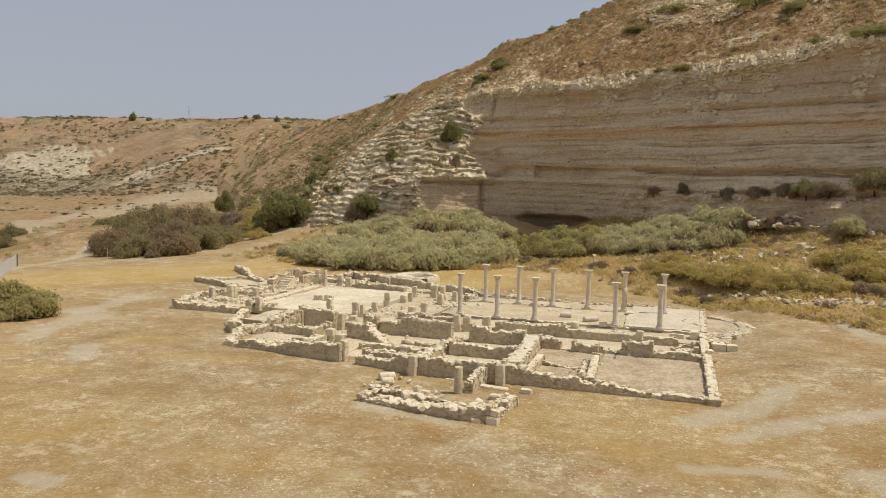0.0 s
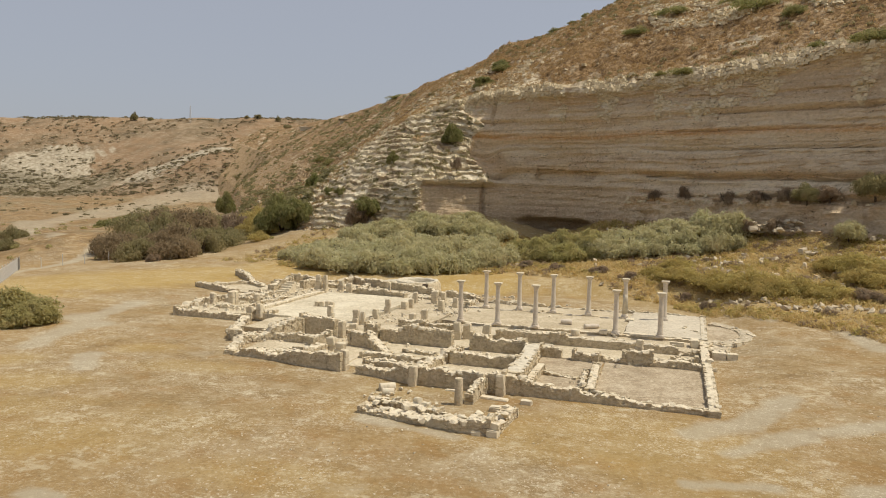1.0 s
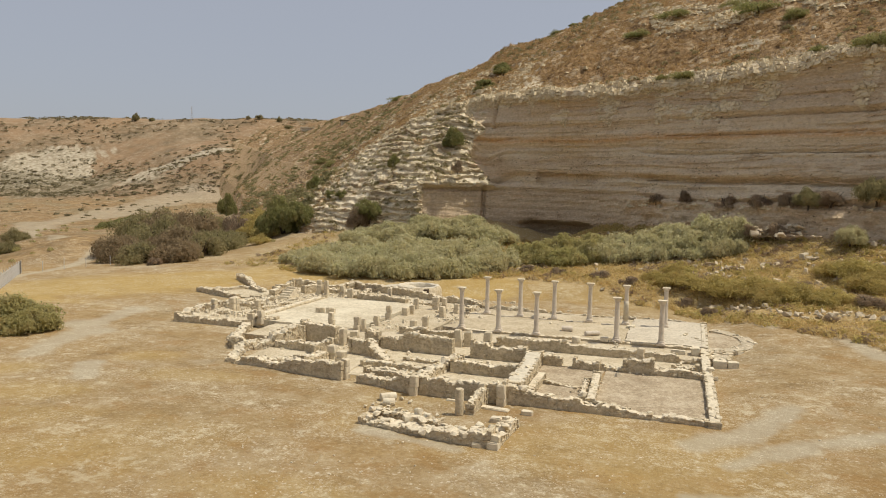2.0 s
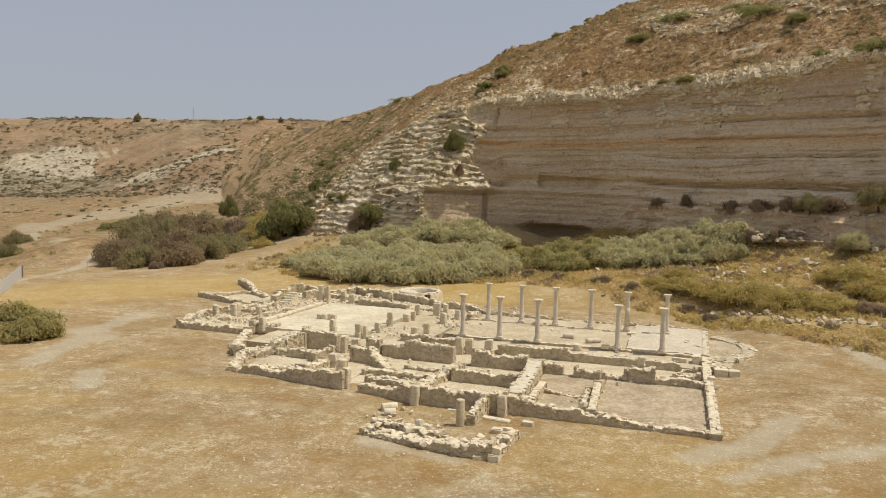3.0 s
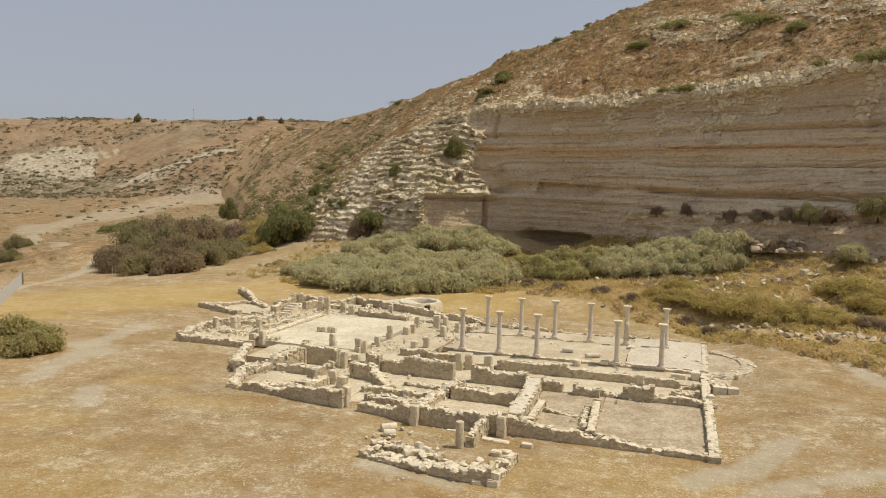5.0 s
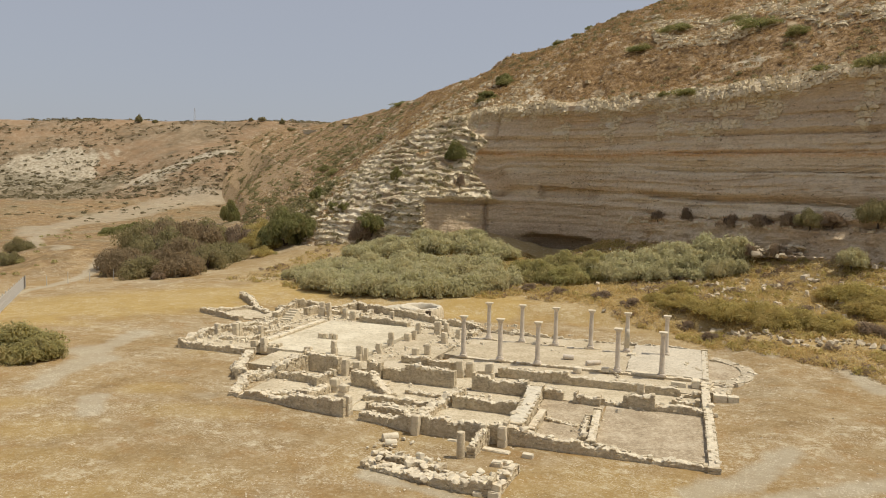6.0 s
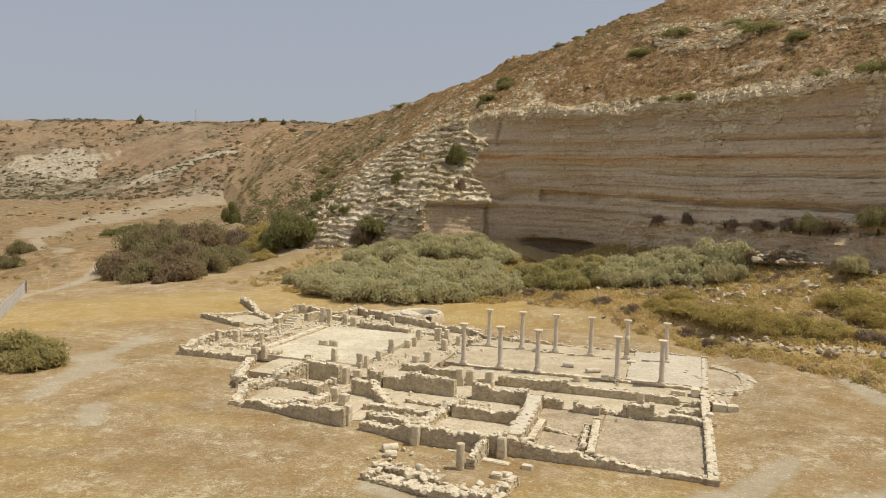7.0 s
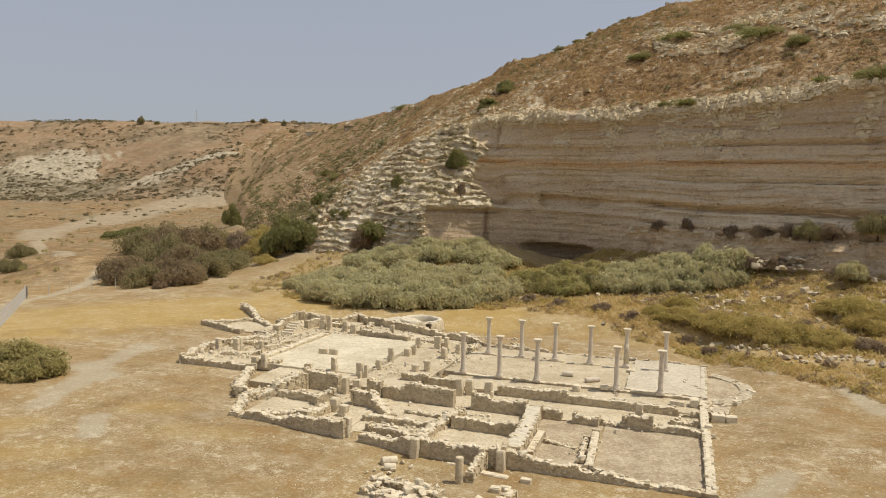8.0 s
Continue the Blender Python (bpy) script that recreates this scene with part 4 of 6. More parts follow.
ruined_wall([(-5.15, 36.6, 0.32), (-5.35, 40.3, 0.35)], 0.4, label="rubble footing beside the cross wall")
ruined_wall([(-7.4, 39.1, 0.28), (-5.7, 38.7, 0.25)], 0.45, label="scattered footing across a room")
ruined_wall([(-13.0, 39.35, 0.85), (-9.2, 39.35, 0.82)], 0.5)
ruined_wall([(-13.65, 34.95, 0.85), (-13.9, 38.3, 0.55), (-13.4, 40.1, 0.7), (-13.3, 41.3, 0.6)], 0.75)
ruined_wall([(-18.4, 38.6, 0.42), (-14.3, 38.75, 0.42)], 0.6, label="low wall capped with long pale slabs", slabs=True, caps=0.8)
ruined_wall([(-17.4, 37.0, 0.5), (-14.5, 36.5, 0.5)], 0.6)
ruined_wall([(-20.4, 41.1, 1.15), (-19.1, 41.0, 1.15), (-18.2, 40.4, 0.7), (-17.3, 39.8, 0.3)], 0.7, label="stepped stump of a thick rubble wall")
ruined_wall([(-16.6, 40.9, 0.3), (-13.6, 40.7, 0.3)], 0.5)
# the long wall north of the rooms
TALL = "tall standing stretch of rubble wall with a ragged top"
ruined_wall([(-25.2, 43.2, 1.4), (-22.7, 43.2, 1.28)], 0.6, base=-0.05, label=TALL, ragged=0.07)
ruined_wall([(-20.3, 43.15, 1.3), (-19.5, 43.15, 1.25)], 0.6, label=TALL)
ruined_wall([(-19.2, 43.3, 0.95), (-18.0, 43.3, 1.0), (-17.7, 43.3, 1.3), (-14.4, 43.3, 1.2)], 0.6, label=TALL)
ruined_wall([(-13.0, 43.3, 1.25), (-12.05, 43.3, 1.2), (-11.9, 43.3, 0.92), (-10.8, 43.3, 0.95), (-9.6, 43.3, 1.0)], 0.6, label=TALL)
ruined_wall([(-8.6, 43.4, 0.85), (-7.4, 43.4, 0.62)], 0.6)
ruined_wall([(-6.5, 43.2, 0.68), (-5.1, 43.1, 0.62)], 0.6)
ruined_wall([(-5.0, 43.4, 0.42), (-3.7, 43.4, 0.32)], 0.5)
ruined_wall([(-3.6, 43.4, 0.75), (-3.2, 43.4, 0.95), (-2.0, 43.4, 1.05)], 0.6, label="squat upright stump of rubble wall")
ruined_wall([(-1.8, 43.45, 0.42), (-0.6, 43.5, 0.5), (0.7, 43.45, 0.42)], 0.6)
# the aisle wall
ruined_wall([(-19.4, 46.9, 1.0), (-17, 46.9, 0.95), (-15.2, 46.9, 0.9)], 0.55)
ruined_wall([(-12.3, 47.0, 0.85), (-9, 47.0, 0.75), (-7.9, 47.0, 0.95), (-7.6, 47.0, 0.7), (-3.5, 47.05, 0.66), (-0.7, 47.1, 0.6)], 0.5, label="straight aisle wall with a crumbling top", ragged=0.05)
ruined_wall([(-0.6, 47.1, 0.42), (0.6, 47.1, 0.4)], 0.5)
ruined_wall([(-0.9, 45.3, 0.35), (0.5, 45.3, 0.35)], 0.5)
# stylobates and the thin north wall
ruined_wall([(-16.6, 50.35, 0.46), (0.6, 50.4, 0.48)], 0.6, label="low stylobate of squared blocks under the columns", caps=0.12, ragged=0.02, slabs=True)
ruined_wall([(-17.6, 57.1, 0.44), (-4.4, 57.1, 0.42)], 0.6, label="low stylobate of squared blocks under the columns", caps=0.2, ragged=0.03, slabs=True)
ruined_wall([(-17.6, 60.3, 0.62), (-10, 60.1, 0.56), (1.0, 60.2, 0.52)], 0.36, label="thin low north wall of small stones")
ruined_wall([(0.98, 50.3, 0.58), (0.95, 59.6, 0.58)], 0.5, label="thin kerb across the head of the chancel", caps=0, ragged=0.005, top=PLASTER)
# west rooms
ruined_wall([(-25.3, 42.9, 1.42), (-25.9, 41.2, 1.0), (-27.0, 39.9, 0.45)], 1.0, label="collapsed wall sloping down in broken courses")
ruined_wall([(-25.6, 40.6, 0.62), (-22.9, 40.4, 0.62)], 0.5)
ruined_wall([(-22.6, 39.9, 0.75), (-22.0, 41.1, 0.95)], 0.6)
ruined_wall([(-26.1, 36.3, 0.4), (-27.4, 39, 0.42), (-26.9, 40.2, 0.5)], 0.75)
ruined_wall([(-28.3, 39.6, 0.8), (-27.0, 40.2, 0.6)], 0.6)
ruined_wall([(-28.5, 40, 0.7), (-30.2, 43, 0.5), (-31.2, 45.3, 0.6)], 0.8)
ruined_wall([(-24.4, 36.8, 0.3), (-22.2, 38.6, 0.35)], 0.9, label="heap of tumbled wall stones", caps=1.4)
ruined_wall([(-21.5, 36.4, 0.75), (-21.3, 38.8, 0.7)], 0.8)
ruined_wall([(-37.8, 45.7, 0.62), (-34.5, 45.8, 0.58), (-31.3, 45.7, 0.5)], 0.6, label=FRONT)
ruined_wall([(-37.9, 46, 0.62), (-38.7, 49.7, 0.7), (-38.3, 52, 0.75), (-36.9, 53.4, 0.8), (-35.6, 56, 0.65)], 0.8)
ruined_wall([(-36.0, 48, 0.75), (-33.2, 49.4, 0.7)], 0.9, label="heap of tumbled wall stones", caps=1.3)
ruined_wall([(-37.0, 51, 0.7), (-34.6, 52.6, 0.7)], 0.8, label="heap of tumbled wall stones", caps=1.3)
ruined_wall([(-33.8, 50.2, 0.78), (-33.2, 54.2, 0.72)], 0.5)
ruined_wall([(-31.5, 46.4, 0.74), (-31.55, 57.8, 0.76)], 0.55, label="kerb of large squared blocks along the court", caps=0.5, ragged=0.02)
ruined_wall([(-31.2, 46.6, 0.9), (-29.6, 46.8, 0.85)], 0.7)
ruined_wall([(-46.2, 59.1, 0.6), (-43, 57.9, 0.55), (-40.3, 57.0, 0.42)], 0.6, label=FRONT)
ruined_wall([(-45.9, 59.7, 0.55), (-44.2, 61.2, 0.4), (-42.6, 62.7, 0.5), (-39.5, 60.6, 0.5), (-36.6, 59.2, 0.6)], 0.6)
ruined_wall([(-47.9, 68.2, 0.8), (-44.5, 65.2, 0.75), (-42.7, 63.2, 0.45)], 0.7)
# north range
ruined_wall([(-38.3, 63.6, 1.25), (-37.0, 64.3, 1.25), (-35.2, 63.6, 0.95), (-33.5, 63.8, 0.95), (-32.6, 66.4, 1.2), (-31.0, 65.5, 0.9)], 0.6)
ruined_wall([(-38.4, 60.4, 0.9), (-38.2, 63.2, 1.2)], 0.6)
ruined_wall([(-35.0, 60.0, 1.25), (-34.5, 62.9, 1.1)], 0.5)
ruined_wall([(-36.9, 57.6, 0.9), (-37.6, 60.0, 1.0)], 0.6)
ruined_wall([(-34.2, 61.5, 0.9), (-31.2, 62.2, 0.8)], 0.6)
ruined_wall([(-28.9, 59.6, 1.02), (-26.3, 58.95, 1.08), (-23.8, 58.4, 0.98)], 0.5)
ruined_wall([(-29.4, 60.0, 0.7), (-29.9, 63.8, 0.8)], 0.5)
ruined_wall([(-30.6, 65, 1.15), (-27.5, 63.9, 1.2), (-24.8, 62.9, 1.2), (-21.2, 61.4, 1.0), (-19.3, 61.2, 1.0), (-17.8, 60.6, 0.95)], 0.6)
ruined_wall([(-23.3, 59.8, 0.7), (-20.2, 58.6, 0.7)], 0.5)
ruined_wall([(-17.7, 57.4, 0.7), (-17.75, 60.2, 0.75)], 0.5)
# the forecourt before the south wall
PORCH = "broad rubble footing of tumbled pale blocks"
ruined_wall([(-13.9, 29.4, 0.28), (-11.5, 28.9, 0.35), (-9.2, 28.5, 0.55), (-7.7, 28.55, 0.62)], 0.95, label=PORCH, caps=1.5)
ruined_wall([(-7.55, 28.3, 0.6), (-7.4, 31.1, 0.5)], 0.6, label=PORCH)
ruined_wall([(-13.9, 30.6, 0.35), (-12.2, 30.1, 0.42), (-10.4, 29.7, 0.55)], 0.7, label=PORCH, caps=1.4)
ruined_wall([(-9.75, 32.2, 0.65), (-9.65, 34.2, 0.95)], 0.45, label="short spur wall of neat small stones")


# ---- free-standing pieces ----
PIERSTONE = stone_material("pier_limestone", (0.50, 0.415, 0.28), (0.73, 0.635, 0.465), (0.62, 0.525, 0.37))
PIER = [rough_stone(300 + k, PIERSTONE, name="block", worn=0.10, lumpy=0.05) for k in range(8)]


def pillar(x, y, z, h, w, d=None, turn=0.0, label="upright limestone pier of stacked weathered blocks"):
    r = random.Random(int(abs(x * 131 + y * 17)))
    d = d or w * 0.85
    ob = thing("stone_pier", x, y, z - 0.06, label, "pier", "standing piers", turn=turn)
    levels = max(1, round(h / r.uniform(0.32, 0.75)))
    for k in range(levels):
        tall = (h + 0.06) / levels
        st = part("block", r.choice(PIER), PIERSTONE, ob)
        f = 1.08 - 0.16 * k / levels
        st.location = (r.uniform(-.03, .03), r.uniform(-.03, .03), tall * (k + 0.5))
        st.rotation_euler = (r.uniform(-.03, .03), r.uniform(-.03, .03), r.uniform(-.12, .12) + r.choice((0, 3.1416)))
        st.scale = (w * f * r.uniform(0.93, 1.05), d * f * r.uniform(0.93, 1.05), tall * 1.12)
    return ob


for px, py, pz, ph, pw in ((-22.0, 42.9, 0.12, 1.1, 0.42), (-21.35, 43.3, 0.15, 0.9, 0.55), (-22.5, 46.0, 0.4, 1.1, 0.45), (-22.05, 46.2, 0.4, 0.85, 0.3), (-24.8, 46.5, 0.6, 0.95, 0.42),
                           (-22.4, 51.4, 0.5, 1.0, 0.42), (-22.2, 48.7, 0.5, 0.65, 0.45), (-21.9, 53.7, 0.42, 0.65, 0.5), (-21.6, 54.3, 0.42, 0.75, 0.4), (-19.5, 49.4, 0.42, 0.5, 0.5),
                           (-18.7, 49.8, 0.42, 0.8, 0.45), (-14.8, 45.8, 0.08, 1.15, 0.55), (-14.2, 46.2, 0.08, 1.0, 0.55), (-12.7, 45.9, 0.1, 1.15, 0.55), (-18.9, 54.1, 0.42, 0.85, 0.5),
                           (-18.4, 56.1, 0.42, 0.8, 0.4), (-22.2, 56.9, 0.5, 0.85, 0.4), (-20.6, 57.3, 0.42, 1.05, 0.6), (-19.9, 57.6, 0.42, 1.0, 0.4),
                           (-33.5, 60.4, 0.42, 1.4, 0.5), (-32.8, 60.5, 0.42, 1.35, 0.4), (-31.0, 60.3, 0.42, 1.0, 0.45), (-30.0, 59.9, 0.42, 0.85, 0.55), (-25.9, 59.6, 0.42, 1.2, 0.4),
                           (-20.8, 39.2, 0.06, 0.9, 0.6), (-19.9, 38.6, 0.06, 0.75, 0.6), (-13.4, 34.1, -0.1, 1.2, 0.42), (-8.75, 34.15, -0.1, 1.12, 0.46), (-9.75, 34.2, -0.1, 1.15, 0.36),
                           (-30.6, 46.2, 0.3, 1.0, 0.5), (-33.3, 49.8, 0.36, 1.05, 0.45), (-35.0, 48.8, 0.3, 1.35, 0.5), (-35.5, 49.9, 0.3, 1.2, 0.6), (-18.1, 35.6, 0.0, 1.15, 0.5),
                           (-2.75, 44.0, 0.06, 1.4, 0.45), (-26.9, 46.4, 0.6, 0.35, 0.5), (-37.6, 50.0, 0.36, 0.8, 0.45), (-31.3, 46.0, 0.2, 0.9, 0.5)):
    pillar(px, py, pz, ph, pw, turn=rng.uniform(-8, 8))
for k in range(4):
    pillar(-28.35 + 0.40 * k + (0.12 if k > 1 else 0), 50.9, 0.6, 0.42, 0.34, 0.3, rng.uniform(-6, 6), "small squared limestone block set in the court floor")


def lathe(profile, seg=28, bm=None, jit=0.0):
    bm = bm or bmesh.new()
    rings = []
    for r, z in profile:
        rings.append([bm.verts.new((r * math.cos(2 * math.pi * k / seg), r * math.sin(2 * math.pi * k / seg), z + rng.uniform(-jit, jit))) for k in range(seg)])
    for a, b in zip(rings, rings[1:]):
        for k in range(seg):
            f = bm.faces.new((a[k], a[(k + 1) % seg], b[(k + 1) % seg], b[k]))
            f.smooth = True
    bm.faces.new(rings[-1])
    bm.faces.new(rings[0][::-1])
    return bm


def soft_box(sx, sy, sz, z, bev=0.02):
    bm = bmesh.new()
    bmesh.ops.create_cube(bm, size=1)
    for v in bm.verts:
        v.co = Vector((v.co.x * sx, v.co.y * sy, v.co.z * sz + z + sz / 2))
    bmesh.ops.bevel(bm, geom=bm.edges[:], offset=bev, segments=2, affect="EDGES")
    return bm


def column(x, y, z, h, label):
    ob = thing("column", x, y, z, label, "column", "two rows of nave columns")
    part("plinth", soft_box(0.56, 0.56, 0.13, -0.06), MARBLE, ob)
    part("base", lathe([(0.265, 0.07), (0.275, 0.10), (0.262, 0.14), (0.222, 0.16), (0.212, 0.19), (0.228, 0.22), (0.23, 0.24), (0.20, 0.27)]), MARBLE, ob)
    part("shaft", lathe([(0.20, 0.27), (0.176, 0.33), (0.174, 0.9), (0.169, 1.5), (0.161, 2.1), (0.152, h - 0.43), (0.166, h - 0.40), (0.166, h - 0.37), (0.152, h - 0.35)]), MARBLE, ob)
    cap = part("capital", lathe([(0.152, h - 0.35), (0.174, h - 0.28), (0.215, h - 0.19), (0.262, h - 0.12), (0.272, h - 0.09)], seg=16), MARBLE, ob, "flared leaf-carved capital")
    part("abacus", soft_box(0.58, 0.58, 0.09, h - 0.09), CAP, cap, "bleached square top slab")
    return ob


MAR = "weathered grey marble column with base and flared capital"
first = column(-1.85, 50.24, 0.5, 3.02, MAR)
for cx in (-4.8, -10.41, -13.19, -16.0):
    copy_thing(first, pose(cx, 50.24, 0.5, rng.uniform(-0.4, 0.4), rng.uniform(-0.4, 0.4), rng.uniform(-5, 5)))
for cx in (-16.0, -13.19, -10.41, -7.6, -1.85):
    copy_thing(first, pose(cx, 57.14, 0.5, rng.uniform(-0.4, 0.4), rng.uniform(-0.4, 0.4), rng.uniform(-5, 5)))
mended = column(-4.8, 57.14, 0.5, 3.02, "grey marble column mended with a pale half shaft")
part("patch", lathe([(0.205, 0.28), (0.192, 1.5), (0.188, 1.78)]), PLASTER, mended, "pale mortar repair round the lower shaft")


def drum(x, y, z, r, ln, turn, tilt=90.0, mat=MARBLE, label="fallen column drum lying on its side"):
    bm = lathe([(r * 0.96, 0), (r, 0.03), (r * 0.98, ln - 0.03), (r * 0.93, ln)], seg=20)
    me = bpy.data.meshes.new("column_drum")
    bm.to_mesh(me)
    bm.free()
    me.materials.append(mat)
    ob = new("column_drum", me)
    ob.matrix_world = pose(x, y, z, 0, tilt, turn)
    return tagged(ob, label, "column drum", "fallen column pieces")


drum(-9.0, 52.7, 0.58, 0.2, 0.8, 5)
drum(-7.1, 51.5, 0.57, 0.17, 1.1, 35)
drum(-14.6, 32.6, 0.17, 0.22, 0.8, 40, mat=CAP)
drum(-14.2, 32.0, 0.16, 0.2, 0.6, 20, mat=CAP)
drum(-10.2, 31.9, -0.1, 0.2, 1.4, 0, 0, RUBBLE, "upright pitted column stump in the forecourt")
drum(-7.4, 49.4, 0.3, 0.3, 0.42, 0, 0, CAP, "short column stub standing in the aisle")


def ashlar(x, y, z, sx, sy, sz, turn=0.0, mat=CAP, label="large squared limestone block", bev=0.035):
    bm = soft_box(sx, sy, sz, 0, bev)
    me = bpy.data.meshes.new("stone_block")
    for v in bm.verts:
        v.co += Vector((rng.uniform(-1, 1), rng.uniform(-1, 1), rng.uniform(-1, 1))) * 0.022
    bm.to_mesh(me)
    bm.free()
    me.materials.append(mat)
    return thing("stone_block", x, y, z, label, "stone block", "squared blocks", me, turn)


# apse: a curved footing of white blocks and an earth floor
AX, AY, AA, AB = 1.15, 53.75, 2.75, 3.55
apse_pts = [(AX + (AA - 0.1) * math.cos(a), AY + (AB - 0.1) * math.sin(a), 0.54) for a in np.linspace(radians(-88), radians(82), 17)]
ruined_wall(apse_pts, 1.05, label="broad curved apse wall with a flat mortared top", caps=0.22, ragged=0.05, top=MORTAR)
verts = [(AX - 0.15, AY, 0.42)] + [(AX - 0.1 + (AA - 0.1) * math.cos(a), AY + (AB - 0.1) * math.sin(a), 0.40 + rng.uniform(-.02, .02)) for a in np.linspace(radians(-90), radians(90), 25)]
floor_apse = new("floor_apse", mesh_of("floor_apse", verts, [(0, k, k + 1) for k in range(1, 25)], F_ROOM))
tagged(floor_apse, "pinkish earth floor inside the apse", "floor", kind="structure")
ruined_wall([(1.25, 48.9, 0.45), (2.4, 48.7, 0.42)], 1.7, label="mortared rubble platform beside the apse", caps=0.5, ragged=0.05, top=MORTAR)
ruined_wall([(1.25, 47.5, 0.5), (2.3, 47.6, 0.45)], 0.7, label="mortared rubble platform beside the apse", caps=0.5, ragged=0.04)
for k, deg in enumerate((-80, -66, -52, -38, -24, -8)):
    a = radians(deg)
    ashlar(AX + (AA + 0.3) * math.cos(a), AY + (AB + 0.3) * math.sin(a), -0.12, 0.62, 0.4, rng.uniform(0.45, 0.62), math.degrees(math.atan2(AB * math.cos(a), -AA * math.sin(a))), CAP, "weathered outer block of the apse wall", 0.06)
for px in (-16.0, -13.19, -10.41, -7.6, -4.8):
    ashlar(px + 0.15, 57.12, 0.26, 1.35, 0.62, 0.2, rng.uniform(-2, 2), RUBBLE, "stylobate block under a column", 0.04)
for bx, by, bz, sx, sy, sz in ((1.8, 46.95, -0.12, 0.8, 0.6, 0.6), (2.55, 47.05, -0.12, 0.65, 0.65, 0.58), (3.05, 48.1, -0.02, 0.55, 0.35, 0.08),
                               (-0.7, 48.6, 0.3, 0.9, 0.35, 0.3), (0.35, 48.9, 0.3, 0.5, 0.9, 0.5), (-5.6, 50.1, 0.42, 0.55, 0.45, 0.3), (-3.0, 50.35, 0.44, 1.6, 0.5, 0.14), (-4.3, 56.0, 0.42, 0.6, 0.5, 0.2),
                               (-7.2, 33.2, -0.05, 0.55, 0.3, 0.28), (-8.9, 33.4, -0.05, 1.5, 0.4, 0.16), (3.1, 48.2, -0.02, 0.5, 0.35, 0.08), (-11.1, 34.0, -0.05, 0.9, 0.3, 0.14),
                               (-7.5, 28.2, -0.1, 0.5, 0.42, 0.42), (-8.2, 28.15, -0.1, 0.42, 0.36, 0.3), (-7.45, 28.3, 0.3, 0.42, 0.36, 0.28), (-8.3, 31.6, -0.05, 0.5, 0.4, 0.3), (-7.9, 31.9, -0.05, 0.5, 0.35, 0.28)):
    ashlar(bx, by, bz, sx, sy, sz, rng.uniform(-6, 6))
for k in range(44):
    t = rng.random()
    sz = rng.uniform(0.13, 0.34)
    bx, by = (-13.8 + 6 * t, 28.9 - 0.5 * t + rng.uniform(-0.1, 1.5)) if k < 34 else (rng.uniform(-14.8, -13), rng.uniform(31, 33.6))
    low = k >= 34 or rng.random() < 0.45
    ob = thing("stone_block", bx, by, 0.1 if low else 0.48, "tumbled limestone block in the forecourt", "stone block", "squared blocks", rng.choice(CAPS))
    ob.rotation_euler = (rng.uniform(-.4, .4), rng.uniform(-.4, .4), rng.uniform(0, 3.14))
    ob.scale = (sz * rng.uniform(1, 1.7), sz * rng.uniform(0.8, 1.2), sz * rng.uniform(0.6, 1.0))
for k in range(7):
    ashlar(-31.5 - 0.02 * k, 47.2 + 1.55 * k, 0.3, 0.5, 1.45, 0.52, 0, CAP, "large kerb block along the court edge")
for k in range(5):
    bm = soft_box(1.15 - 0.05 * k, 0.36, 0.2 + 0.17 * k, 0, 0.03)
    me = bpy.data.meshes.new("step")
    bm.to_mesh(me)
    bm.free()
    me.materials.append(CAP)
    stair = stair if k else thing("stone_stair", -35.4, 57.2, 0.38, "short worn limestone stair up to the terrace", "stair")
    st = part("step", me, CAP, stair)
    st.location = (0, 0.34 * k, 0)


def basin(x, y):
    """Round masonry basin with a wide plastered rim, a dark shaft and a dark block as the shade of a side niche."""
    ob = thing("round_basin", x, y, 0.1, "round plastered masonry basin with a deep open shaft", "basin")
    ruin = lathe([(2.4, 0), (2.34, 0.35), (2.3, 0.6), (2.2, 0.82), (2.1, 0.95)], seg=48, jit=0.07)
    bmesh.ops.delete(ruin, geom=[f for f in ruin.faces if len(f.verts) > 4], context="FACES")
    part("drum_wall", ruin, RUBBLE, ob)
    seg, prof = 48, ((2.1, 0.95), (1.95, 1.02), (1.72, 0.98), (1.66, 0.9), (1.6, 0.5), (1.55, -0.9))
    bm = bmesh.new()
    rings = [[bm.verts.new((r * math.cos(2 * math.pi * k / seg), r * math.sin(2 * math.pi * k / seg), z + rng.uniform(-.06, .06))) for k in range(seg)] for r, z in prof]
    for a, b in zip(rings, rings[1:]):
        for k in range(seg):
            bm.faces.new((a[k], a[(k + 1) % seg], b[(k + 1) % seg], b[k])).smooth = True
    bm.faces.new(rings[-1])
    part("rim", bm, PLASTER, ob, "cream lime-plastered rim")
    # solid dark block; its colour stands for shade inside a side opening
    niche_shade = part("niche_shade", soft_box(0.5, 0.5, 0.75, 0.1, 0.05), BARK, ob, "dark block painted as the shade of a side opening")
    niche_shade.location = (1.45, -1.65, 0)
    apron = part("apron", lathe([(2.2, 0.0), (2.1, 0.5), (1.5, 0.8), (0.5, 0.9), (0.05, 0.9)], seg=32, jit=0.05), PLASTER, ob, "sloping cream plaster apron")
    apron.location = (-2.0, -0.3, 0)


BARK = wood_material("grey_bark", (0.06, 0.045, 0.03), (0.16, 0.12, 0.085))
basin(-25.8, 66.6)


